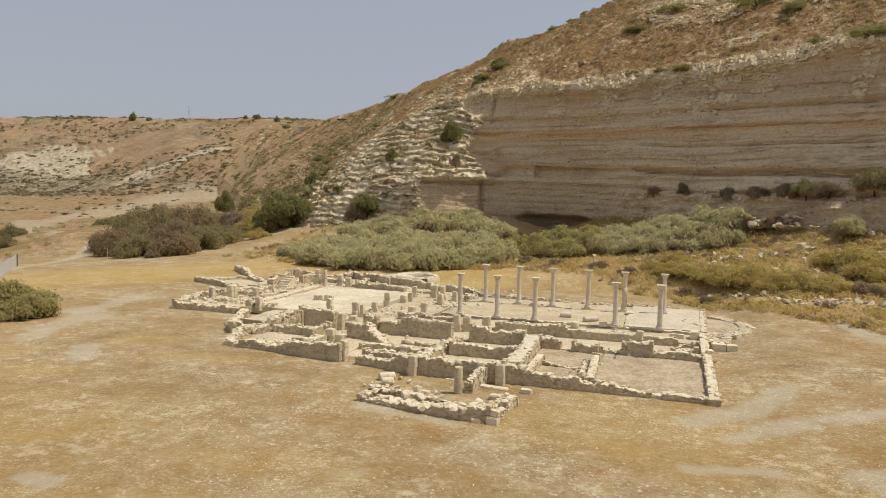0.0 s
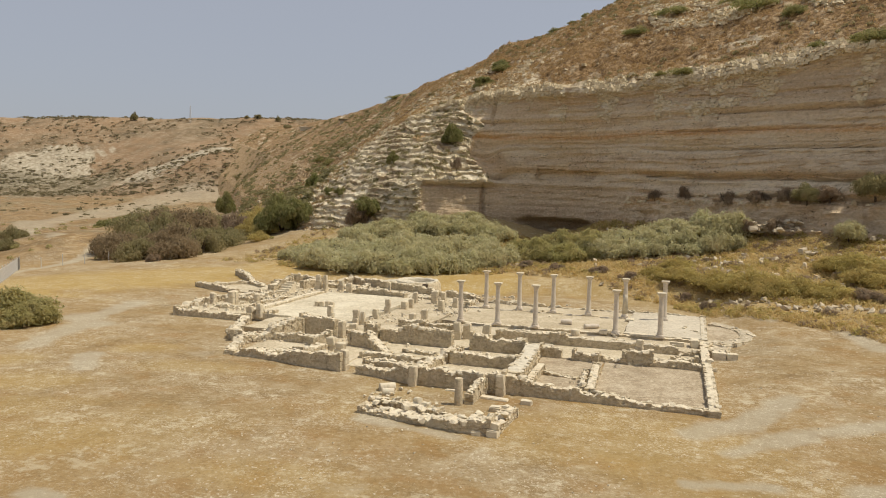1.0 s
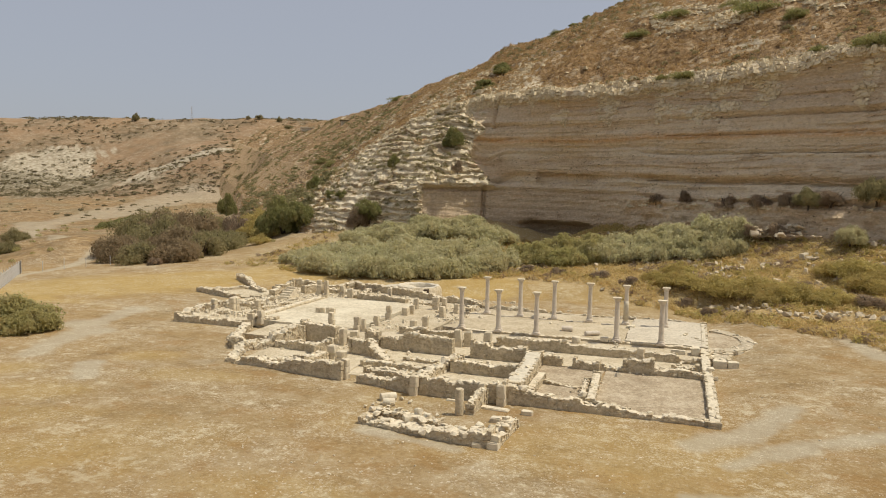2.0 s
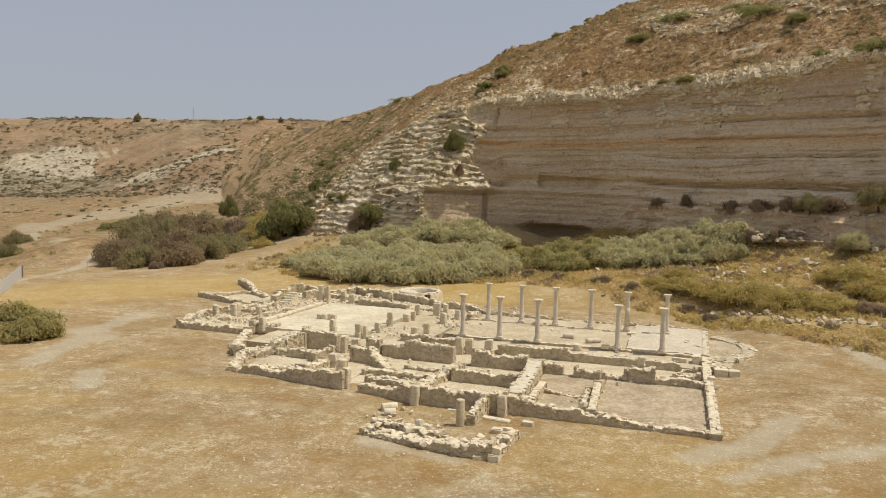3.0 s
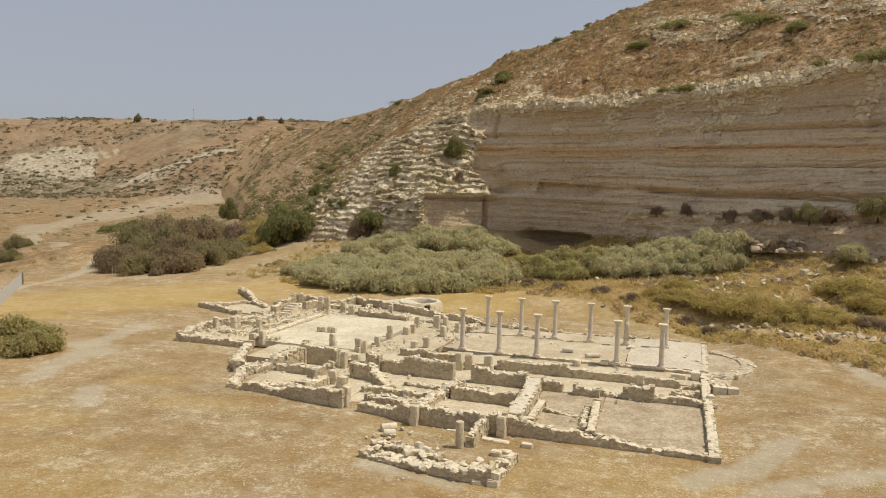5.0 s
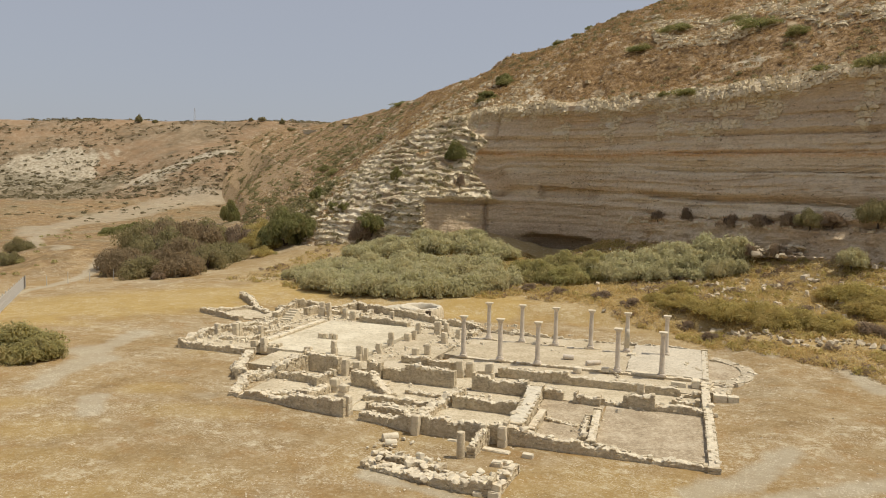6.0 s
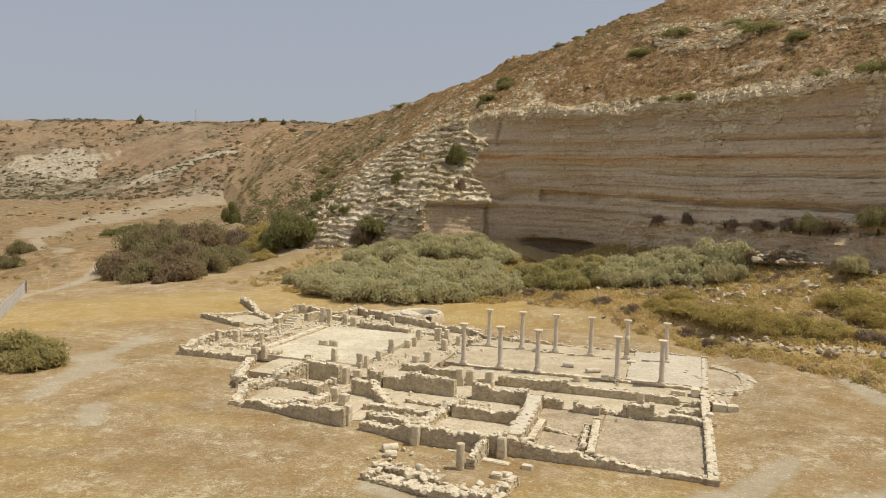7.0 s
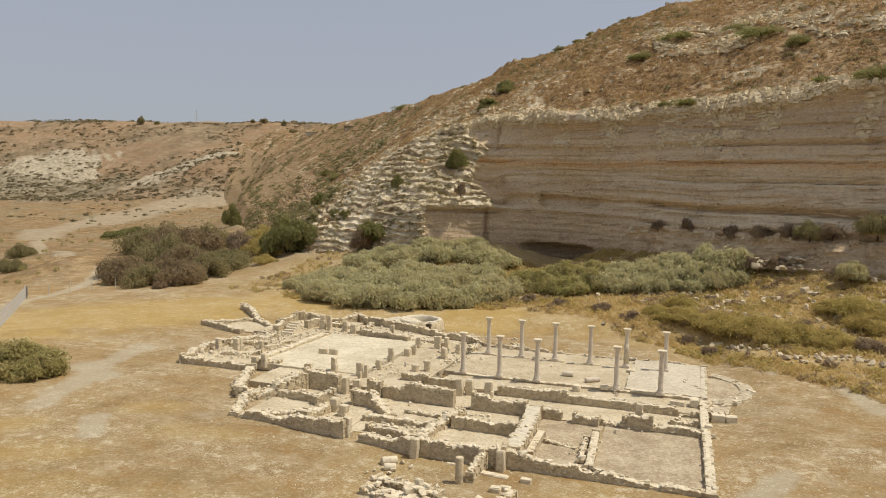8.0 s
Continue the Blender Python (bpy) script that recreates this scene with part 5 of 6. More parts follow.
# ---- vegetation ----
SAGE = leaf_material("grey_green_leaves", (0.50, 0.475, 0.255), (0.66, 0.615, 0.375), (0.59, 0.51, 0.295))
OLIVE = leaf_material("dark_olive_leaves", (0.25, 0.225, 0.105), (0.38, 0.345, 0.165), (0.38, 0.30, 0.16))
DUSK = leaf_material("dull_green_leaves", (0.37, 0.345, 0.135), (0.55, 0.495, 0.215), (0.48, 0.39, 0.19))
FRESH = leaf_material("fresh_green_leaves", (0.20, 0.215, 0.075), (0.34, 0.335, 0.13), (0.36, 0.30, 0.13))
MOSSY = leaf_material("yellow_green_leaves", (0.41, 0.345, 0.11), (0.62, 0.515, 0.20), (0.55, 0.41, 0.17))
TWIGGY = leaf_material("bare_grey_twigs", (0.30, 0.23, 0.15), (0.46, 0.36, 0.25), (0.36, 0.26, 0.17))
SCRUB = leaf_material("dull_scrub_leaves", (0.22, 0.205, 0.095), (0.36, 0.325, 0.16), (0.36, 0.28, 0.155))
STRAW = leaf_material("dry_straw", (0.54, 0.41, 0.17), (0.76, 0.62, 0.32), (0.55, 0.39, 0.155))
DARK = leaf_material("dark_far_leaves", (0.19, 0.165, 0.09), (0.29, 0.25, 0.14), (0.28, 0.21, 0.125))
HEATH = leaf_material("dry_brown_heath", (0.35, 0.24, 0.112), (0.57, 0.42, 0.215), (0.41, 0.265, 0.12))


def sheet_mesh(name, P, faces_per, mat):
    """Many small loose polygons, from an array (count, corners, 3)."""
    n, c = P.shape[:2]
    me = bpy.data.meshes.new(name)
    me.vertices.add(n * c)
    me.vertices.foreach_set("co", P.reshape(-1).astype(np.float32))
    me.loops.add(n * c)
    me.loops.foreach_set("vertex_index", np.arange(n * c, dtype=np.int32))
    me.polygons.add(n)
    me.polygons.foreach_set("loop_start", np.arange(0, n * c, c, dtype=np.int32))
    me.update(calc_edges=True)
    me.materials.append(mat)
    return me


def leaves(rs, centre, out, size, stretch=1.6):
    """Leaf quads at centres, facing roughly outward."""
    n = len(centre)
    nor = out + rs.normal(0, 0.55, (n, 3))
    nor /= np.linalg.norm(nor, axis=1, keepdims=True) + 1e-9
    up = rs.normal(0, 1.1, (n, 3)) + np.array([0, 0, 0.8])
    a = np.cross(nor, up)
    a /= np.linalg.norm(a, axis=1, keepdims=True) + 1e-9
    b = np.cross(a, nor)
    s = (size * rs.uniform(0.6, 1.4, n))[:, None]
    a, b = a * s * 0.62, b * s * 0.56 * stretch
    return np.stack([centre - b - a, centre - b + a, centre + b], 1)


def crown_mesh(seed, mat, n, size, stretch=1.6, blobs=12, tall=0.75, spread=0.66):
    rs = np.random.RandomState(seed)
    ang, rad = rs.uniform(0, 6.28, blobs), np.sqrt(rs.rand(blobs)) * spread
    cen = np.stack([rad * np.cos(ang), rad * np.sin(ang), (0.10 + 0.62 * rs.rand(blobs) * (1.12 - rad)) * tall], 1)
    rr = rs.uniform(0.20, 0.38, blobs)
    which = rs.randint(0, blobs, n)
    d = rs.normal(0, 1, (n, 3))
    d /= np.linalg.norm(d, axis=1, keepdims=True)
    d[:, 2] = np.where(d[:, 2] < -0.3, -d[:, 2], d[:, 2])
    p = cen[which] + d * (rr[which] * (0.35 + 0.68 * rs.rand(n) ** 0.5 + 0.22 * rs.rand(n) ** 6))[:, None] * np.array([1, 1, 0.85])
    p[:, 2] = np.abs(p[:, 2]) + 0.01
    return sheet_mesh("crown", leaves(rs, p, d, size, stretch), 4, mat)


def stem_mesh(seed, k=6, lean=0.55, tall=0.5, r0=0.035):
    """A short trunk whose side faces grow out into tapering limbs."""
    r = random.Random(seed)
    bm = bmesh.new()
    low = [bm.verts.new((1.6 * r0 * math.cos(6.283 * t / k), 1.6 * r0 * math.sin(6.283 * t / k), -0.1)) for t in range(k)]
    mid = [bm.verts.new((1.3 * r0 * math.cos(6.283 * t / k), 1.3 * r0 * math.sin(6.283 * t / k), 0.03)) for t in range(k)]
    top = [bm.verts.new((1.0 * r0 * math.cos(6.283 * t / k), 1.0 * r0 * math.sin(6.283 * t / k), 0.12)) for t in range(k)]
    grow = []
    for t in range(k):
        bm.faces.new((low[t], low[(t + 1) % k], mid[(t + 1) % k], mid[t]))
        grow.append(bm.faces.new((mid[t], mid[(t + 1) % k], top[(t + 1) % k], top[t])))
    bm.faces.new(top)
    for f in grow:
        a = math.atan2(f.calc_center_median().y, f.calc_center_median().x) + r.uniform(-0.4, 0.4)
        q, h = r.uniform(0.2, lean), tall * r.uniform(0.7, 1.1)
        for share, shrink in ((0.5, 0.7), (0.5, 0.35)):
            got = bmesh.ops.extrude_face_region(bm, geom=[f])
            vs = [e for e in got["geom"] if isinstance(e, bmesh.types.BMVert)]
            f2 = [e for e in got["geom"] if isinstance(e, bmesh.types.BMFace)][0]
            bm.faces.remove(f)
            c = sum((v.co for v in vs), Vector()) / len(vs)
            for v in vs:
                v.co = c + (v.co - c) * shrink + Vector((q * share * math.cos(a), q * share * math.sin(a), h * share))
            f = f2
    me = bpy.data.meshes.new("stem")
    bm.to_mesh(me)
    bm.free()
    me.materials.append(BARK)
    return me


def plant_row(kind, spots, label, category="shrub", group="", sink=0.11):
    """Copies of one shrub; each spot: x, y, width, height, all in metres."""
    crowns, stems, name = kind
    for k, (x, y, w, h, *foot) in enumerate(spots):
        ob = thing(name, x, y, 0, label, category, group)
        part("crown", crowns[k % len(crowns)], None, ob)
        part("stem", stems[k % len(stems)], None, ob)
        ob.matrix_world = Matrix.Translation((x, y, (foot[0] if foot else land_z(x, y)) - sink * h)) @ Matrix.Rotation(rng.uniform(0, 6.28), 4, "Z") @ Matrix.Diagonal((w / 2 * 1.05, w / 2 * rng.uniform(0.9, 1.15), h * 1.3, 1))


# height of the land, hill included, by the nearest hill vertices
HP = HILLP.reshape(-1, 3)


def land_z(x, y):
    g = gz(x, y)
    d = (HP[:, 0] - x) ** 2 + (HP[:, 1] - y) ** 2
    near = np.argpartition(d, 6)[:6]
    if d[near].min() < 9.0:
        w = 1 / (d[near] + 0.05)
        return max(g, float((HP[near, 2] * w).sum() / w.sum()))
    return g


S_SAGE = ([crown_mesh(k, SAGE, 7000, 0.036, 3.0, blobs=34, tall=0.9, spread=0.8) for k in (1, 2, 3, 4)], [stem_mesh(k) for k in (1, 2, 3, 4)], "saltbush")
S_OLIVE = ([crown_mesh(k, OLIVE, 9000, 0.033, 1.6, tall=0.8, blobs=30, spread=0.8) for k in (11, 12, 13)], [stem_mesh(k) for k in (11, 12, 13)], "bush")
S_DUSK = ([crown_mesh(k, DUSK, 9000, 0.034, 2.4, blobs=34, tall=0.9, spread=0.8) for k in (51, 52)], [stem_mesh(k) for k in (51, 52)], "bush")
S_FRESH = ([crown_mesh(k, FRESH, 6000, 0.046, 1.4, tall=0.9) for k in (21, 22)], [stem_mesh(k) for k in (21, 22)], "bush")
BROWN = leaf_material("brown_dry_leaves", (0.26, 0.20, 0.115), (0.40, 0.31, 0.18), (0.36, 0.26, 0.15))
S_BROWN = ([crown_mesh(k, BROWN, 9000, 0.031, 2.2, tall=0.8, blobs=30, spread=0.8) for k in (71, 72)], [stem_mesh(k) for k in (71, 72)], "bush")
S_CUSHION = ([crown_mesh(k, FRESH, 6000, 0.036, 1.5, tall=0.8, blobs=26, spread=0.8) for k in (61, 62, 63)], [stem_mesh(k) for k in (61, 62, 63)], "bush")
S_MOSSY = ([crown_mesh(k, MOSSY, 9000, 0.027, 2.4, blobs=34, tall=0.85, spread=0.8) for k in (31, 32, 33)], [stem_mesh(k) for k in (31, 32, 33)], "bush")
S_TWIG = ([crown_mesh(k, TWIGGY, 3200, 0.022, 7.0, tall=0.9) for k in (41, 42)], [stem_mesh(k, 9, 0.8, 0.7) for k in (41, 42)], "dry_bush")

plant_row(S_SAGE, [(-41.5, 75.3, 6.2, 2.8), (-38, 75, 6.4, 2.9), (-34.4, 75, 6.6, 3.1), (-31.2, 75.6, 6.4, 3.1), (-28.3, 77, 6.2, 3.1), (-25.6, 78.4, 6.2, 3.2), (-23, 81, 6.0, 3.2), (-22, 84, 5.4, 2.8)],
          "grey-green saltbush, dense and rounded, in a thicket", group="saltbush thicket")
plant_row(S_SAGE, [(-45, 80, 6.2, 2.6), (-41, 81, 7, 3.3), (-37, 81.5, 7, 3.4), (-33, 82, 7, 3.6), (-29, 84, 7, 3.6), (-26, 87, 6.6, 3.2), (-47, 87, 6.6, 2.6), (-42, 88, 7, 3), (-36, 89, 7, 3.2), (-31, 90.5, 7, 3.3), (-27, 92.5, 6, 2.8), (-49.5, 83, 4.5, 2.0), (-46, 95.5, 6.5, 2.8), (-41, 97.5, 6.5, 3.0), (-36, 99, 6.5, 3.0), (-31, 100.5, 6.5, 3.0), (-26.5, 100, 6, 2.4), (-43, 101, 5, 2.2), (-35, 104, 5, 2.0), (-29.5, 105, 5, 1.9), (-38.8, 102.6, 5.4, 2.3), (-33, 106.4, 4.6, 1.8), (-45.5, 100.5, 4.4, 2.0)],
          "grey-green saltbush, dense and rounded, in a thicket", group="saltbush thicket")
plant_row(S_SAGE, [(-9.6, 87, 5.6, 2.7), (-6.8, 87.6, 5.6, 3.1), (-4, 88.6, 5.8, 3.0), (-1.6, 86.4, 5.6, 2.9), (1, 86, 5.4, 3.1), (3.4, 87, 5.2, 3.2), (4.2, 84.8, 3.4, 2.3), (1.8, 88.6, 5.4, 3.2), (-8.4, 90.5, 5.4, 2.7), (-0.6, 84.2, 4.6, 2.1), (-5.4, 85.6, 5, 2.1), (-3, 85.2, 4.6, 2.1), (-8, 85.4, 4.6, 1.9), (2.2, 84.6, 4.2, 2.4), (0, 88.4, 6, 3.0), (-6.4, 91.4, 6, 2.5), (-2.4, 91, 6, 2.5), (-11.6, 89.6, 5, 2.2)],
          "tall grey-green saltbush with open twiggy sides at the cliff foot", group="saltbush thicket")
plant_row(S_SAGE, [(14.6, 81.0, 2.8, 1.9), (15.4, 81.4, 2.2, 1.5)], "lone grey-green saltbush on the yellow slope", group="saltbush thicket")
plant_row(S_DUSK, [(-17.6, 86.5, 6, 2.6), (-14, 85, 6, 2.4), (-11.6, 86.6, 5, 2.6), (-20.5, 90, 5, 2.4), (-16, 91, 6.5, 2.6), (-12.5, 92, 6.5, 2.8)], "low yellow-green shrub below the cliff", group="slope shrubs")
plant_row(S_MOSSY, [(-1, 74.2, 5.0, 1.5), (2.2, 72, 5.6, 1.9), (5.4, 69.4, 5.6, 2.0), (8.2, 67.6, 5.4, 1.9), (10.8, 66.8, 4.6, 1.4), (14.2, 73.6, 5.4, 2.2), (12.6, 75.4, 4.2, 1.5), (-1.3, 78.4, 3.8, 1.5), (14.6, 70.6, 4.6, 1.8), (2.0, 67.0, 2.4, 0.8),
                    (6.4, 67.2, 4.2, 1.8), (-3.6, 75.6, 3.2, 1.2), (17, 72, 5, 2.0)], "low yellow-green shrub on the stony slope", group="slope shrubs")
plant_row(S_TWIG, [(13.6, 65.6, 3.4, 1.2), (15.6, 63.8, 3.4, 1.3), (10, 60.6, 1.6, 0.6), (-6, 74, 2.6, 0.9), (-9.4, 77.6, 2.8, 0.9), (1.4, 66.4, 2.4, 0.9), (9.4, 71.6, 2.2, 0.9), (-0.6, 70.4, 2.2, 0.8), (8.3, 86, 2.6, 1.6), (5.6, 85.4, 2.4, 1.4), (-14, 79, 2.4, 0.9), (-18, 81, 2.6, 0.9)],
          "brown-grey dry bush on the stony slope", group="dry bushes")
plant_row(S_OLIVE, [(-90.5, 95.5, 7, 3.6), (-75, 100, 9.5, 4.5), (-78, 108, 9, 3.8), (-121, 134, 13, 7.6), (-114, 132, 14, 9.6), (-97, 112, 11, 7.0), (-90, 106, 11, 7.4), (-76, 84.5, 9, 4.4), (-71.5, 92, 8.5, 4.4), (-108, 140, 12, 6.6)],
          "dark olive-green bush in a tall thicket", group="olive thicket", sink=0.14)
plant_row(S_BROWN, [(-88, 93, 9.5, 5), (-82, 88, 9.5, 5), (-71, 85.5, 8.5, 4.2), (-107, 125, 14, 8.8), (-101, 127, 13, 8.0), (-84, 103, 10, 6.2), (-79, 88, 7, 4.6), (-73.5, 88, 7, 4.8)],
          "purple-brown half-dry bush in a tall thicket", group="olive thicket", sink=0.14)
plant_row(S_MOSSY, [(-79, 118, 8, 3.6), (-84, 127, 9, 4.6), (-73, 112, 6, 2.4), (-88, 133, 9, 4.4), (-69, 104, 5, 1.8)], "yellow-green shrub at the thicket edge", group="slope shrubs", sink=0.12)
plant_row(S_TWIG, [(-85, 121, 7, 4.2), (-90, 127, 8, 4.6), (-70.4, 80.6, 2.6, 1.2)], "brown-grey dry bush at the thicket edge", group="dry bushes", sink=0.1)
plant_row(S_DUSK, [(-45.9, 38.4, 5.8, 2.5), (-44.3, 38.2, 3.8, 2.0), (-48.6, 38, 5, 2.3)], "rounded dark green bush on bare ground", group="lone bush")
plant_row(S_OLIVE, [(-112.2, 92.6, 4.2, 2.6), (-115.4, 94.6, 4.4, 2.4), (-118.6, 96.4, 4.4, 2.5), (-137, 115, 6.0, 3.6), (-141, 119, 5.0, 2.6)], "dark green bush beside the track", group="track bushes")
plant_row(S_FRESH, [(-69.5, 112, 10, 7.0), (-65.2, 110.6, 7.6, 5.8), (-73.4, 115, 7.4, 5.4)], "bright green spreading tree at the bluff foot", "tree", "green trees")
plant_row(S_FRESH, [(-138.5, 190.6, 7.0, 7.0, 1.2)], "round dark tree standing alone by the road", "tree", "green trees")
plant_row(S_FRESH, [(-165, 178, 10, 3.4), (-175, 186, 10, 3.6), (-157, 171, 8, 2.8), (-183, 190, 9, 3.0), (-190, 194, 8, 2.4), (-170, 183, 9, 3.6), (-150, 164, 7, 2.2)], "low green hedge bush along the road", group="road hedge")
plant_row(S_FRESH, [(-37.5, 112.9, 4.8, 3.3, 17.6), (-49, 104.3, 5.8, 3.8, 5.6), (-48, 111.9, 3.0, 2.5, 14.0), (-62, 116, 2.8, 1.8), (-74.8, 133.2, 4.5, 3.0), (-38, 131, 4.0, 1.6), (-37, 139, 4.6, 2.0), (-58, 112, 2.6, 1.6)], "dull green bush rooted in the rock", group="rock bushes")
plant_row(S_CUSHION, [(-9.7, 122.8, 5.4, 1.5, 35.9), (7.5, 116.3, 8.6, 2.0, 37.2), (-4.8, 125.4, 6.4, 1.7, 39.2), (-2.2, 101.8, 4.8, 1.3, 26.0), (17.6, 91.2, 4.6, 2.2, 27.2), (-36.2, 137.7, 4.4, 2.0, 33.3), (-37.9, 130.5, 4.6, 1.8, 29.2),
                      (11.4, 109.2, 4.2, 1.9, 34.6), (-5.2, 103, 2.2, 0.9, 26.0), (12.6, 95.6, 2.6, 1.1, 27.6), (4.4, 121.5, 4.6, 1.5, 39.4), (-102, 187, 6, 2.4), (-91, 172, 7, 2.6)], "green lentisk cushion on the hillside", group="hillside cushions", sink=0.3)
plant_row(S_CUSHION, [(-16.4, 159.9, 3.6, 1.6, 49.8), (-24, 162.3, 3.4, 1.2, 48.0), (-27.2, 162.9, 2.8, 1.0, 46.9), (-31, 163.7, 3.6, 1.3, 45.6), (-62.1, 189.5, 2.4, 1.2, 41.4), (-111, 265.8, 12, 2.6, 44.6), (-118, 279, 8, 1.8, 45.6)], "low dark cushion bush on the hill crest", group="crest bushes", sink=0.2)
plant_row(S_TWIG, [(-50.4, 103.2, 4.4, 3.4, 4.6), (-1.3, 96.2, 2.8, 1.7, 9.5), (-5.0, 98.2, 2.4, 1.3, 9.4), (3.4, 92, 3.6, 1.6, 9.0), (6.9, 89.6, 3.6, 1.7, 9.2), (-35.4, 107.4, 2.6, 1.9, 13.4), (9.6, 88, 3.2, 1.8, 9.4), (13.4, 85.6, 3.6, 1.6, 9.8)], "leafless grey bush against the cliff", group="cliff bushes")
plant_row(S_OLIVE, [(11.4, 86.6, 3.2, 2.2, 9.6), (17.3, 84.0, 4.2, 3.0, 10.4), (19.5, 82.8, 4, 3, 10.6)], "dark bush hanging on the cliff foot", group="cliff bushes")
plant_row(S_OLIVE, [(-381, 608, 5, 6), (-402, 606, 9, 5), (-413, 604, 5, 4), (-520, 572, 8, 9), (-505, 577, 7, 4), (-345, 566, 8, 4)], "small dark tree on the far skyline", "tree", "skyline trees")


# ---- scattered growth and stones, too many to count ----
def tufts(name, pts, size, mat, label, seed, blades=5, stretch=1.7, cat="grass", wide=0.62, squat=1.0):
    rs = np.random.RandomState(seed)
    P = np.repeat(pts, blades, 0)
    s = np.repeat(size, blades)
    out = rs.normal(0, 1, (len(P), 3))
    out[:, 2] = np.abs(out[:, 2]) * 0.6
    out /= np.linalg.norm(out, axis=1, keepdims=True)
    c = P + out * (s * 0.45)[:, None]
    c[:, 2] += s * 0.15
    quads = leaves(rs, c, out, 1.0, stretch)
    quads = c[:, None] + (quads - c[:, None]) * (s * wide)[:, None, None]
    foot = np.repeat(P[:, None, 2], 3, 1)
    quads[..., 2] = foot + (quads[..., 2] - foot) * squat
    return tagged(new(name, sheet_mesh(name, quads, 4, mat)), label, cat, kind="stuff")


def station(u):
    """The mesh column at a place along the hill's foot."""
    return np.clip(np.searchsorted(ALONG, u, side="right") - 1, 0, len(ALONG) - 2)


def hill_points(rs, n, u0, u1, v0, v1, mask=None):
    i = station(rs.uniform(u0, u1, n))
    j = rs.randint(v0, v1, n)
    if mask is not None:
        keep = mask[i, j] > 0.5
        i, j = i[keep], j[keep]
    n = len(i)
    a, b = rs.rand(n)[:, None], rs.rand(n)[:, None]
    return HILLP[i, j] * (1 - a) * (1 - b) + HILLP[i + 1, j] * a * (1 - b) + HILLP[i, j + 1] * (1 - a) * b + HILLP[i + 1, j + 1] * a * b


def clumped(rs, pts, scale, low, z=0.0):
    n = fbm(pts[:, 0] / scale, pts[:, 1] / scale, z, 3)
    return pts[n > low]


rs = np.random.RandomState(77)
p = hill_points(rs, 19000, 0.6, 9.0, BROW_ROW + 3, BROW_ROW + 118)
tufts("dry_heath", p, rs.uniform(0.25, 0.75, len(p)), HEATH, "brown and golden dry tufts all over the hillside", 1, 9, 2.6, wide=0.17)
p = hill_points(rs, 9500, 8.6, 13.8, 4, BROW_ROW + 112)
tufts("slope_heath", p, rs.uniform(0.2, 0.8, len(p)), HEATH, "golden brown dry tufts over the receding slope", 12, 7, 2.2, wide=0.21)
p = clumped(rs, hill_points(rs, 1500, 1.0, 9.0, BROW_ROW + 4, BROW_ROW + 119), 9, 0.52, 3.0)
tufts("grey_scrub", p, rs.uniform(0.4, 1.1, len(p)), SCRUB, "small dull green scrub cushions over the hillside", 2, 46, 1.6, "scrub", 0.15)
p = hill_points(rs, 900, 5.8, 10.0, 12, BROW_ROW - 4, BLUFF)
tufts("bluff_scrub", p, rs.uniform(0.35, 1.0, len(p)), SCRUB, "small scrub growing between the ledges", 3, 44, 1.6, "scrub", 0.15)
# scrub of the receding slope grows in streaks that run up the hill
strips = []
for k in range(300):
    i, j, m = int(station(rs.uniform(9.0, 13.8))), rs.randint(8, BROW_ROW + 104), rs.randint(6, 22)
    run = rs.normal(0, 1, m)
    strips.append(HILLP[np.clip(i + (rs.normal(0, 0.8, m)).astype(int), 0, HILLP.shape[0] - 1), np.clip(j + (run * rs.uniform(3, 8)).astype(int), 4, BROW_ROW + 112)] + rs.normal(0, 0.5, (m, 3)) * np.array([1, 1, 0.2]))
p = np.concatenate(strips)
tufts("slope_scrub", p, rs.uniform(0.7, 2.0, len(p)), SCRUB, "dull green scrub in streaks up the receding slope", 4, 24, 1.5, "scrub", 0.21, 0.7)

ROW_X, ROW_Y = [0.8, 4.7, 8.1, 11.5, 13.6, 18], [70.6, 65.0, 61.8, 62.8, 61.3, 59.6]
EDGE_X, EDGE_Y = [-52, -40, -30, -20, -10, -2, 4, 8, 14, 34], [79, 73.5, 73.5, 77.5, 74, 67.5, 60.5, 56.5, 51, 38]
FOOT_X, FOOT_Y = [-65, -50, -38, -28, -25, -13, 4, 16, 32], [108, 103, 101, 106, 108, 104.5, 91, 83, 73.5]
x, y = rs.uniform(-60, 34, 90000), rs.uniform(40, 113, 90000)
rough = fbm(x / 3, y / 3, 1.0)
keep = (y > np.interp(x, EDGE_X, EDGE_Y) + 5 * (rough - 0.45)) & (y < np.interp(x, FOOT_X, FOOT_Y)) & (rs.rand(90000) < np.where(x < -48, 0.15, 0.8))
keep &= np.abs(y - np.interp(x, ROW_X, ROW_Y) + 0.3) > np.where(x > 0.3, 1.3, 0.0)
x, y = x[keep], y[keep]
p = np.stack([x, y, ground_z(x, y)], 1)
half = len(p) * 7 // 10
tufts("dry_grass", p[:half], rs.uniform(0.3, 0.75, half), STRAW, "golden dry grass on the stony slope", 5, 10, 7.0, wide=0.085)
sel = p[half:]
sel = sel[fbm(sel[:, 0] / 3.5, sel[:, 1] / 3.5, 4.4) > 0.5]
tufts("low_scrub", sel, rs.uniform(0.3, 0.8, len(sel)), MOSSY, "low yellow-green scrub on the stony slope", 6, 22, 2.4, "scrub", 0.15)
sel = p[::10]
sel = sel[fbm(sel[:, 0] / 5, sel[:, 1] / 5, 8.8) > 0.5]
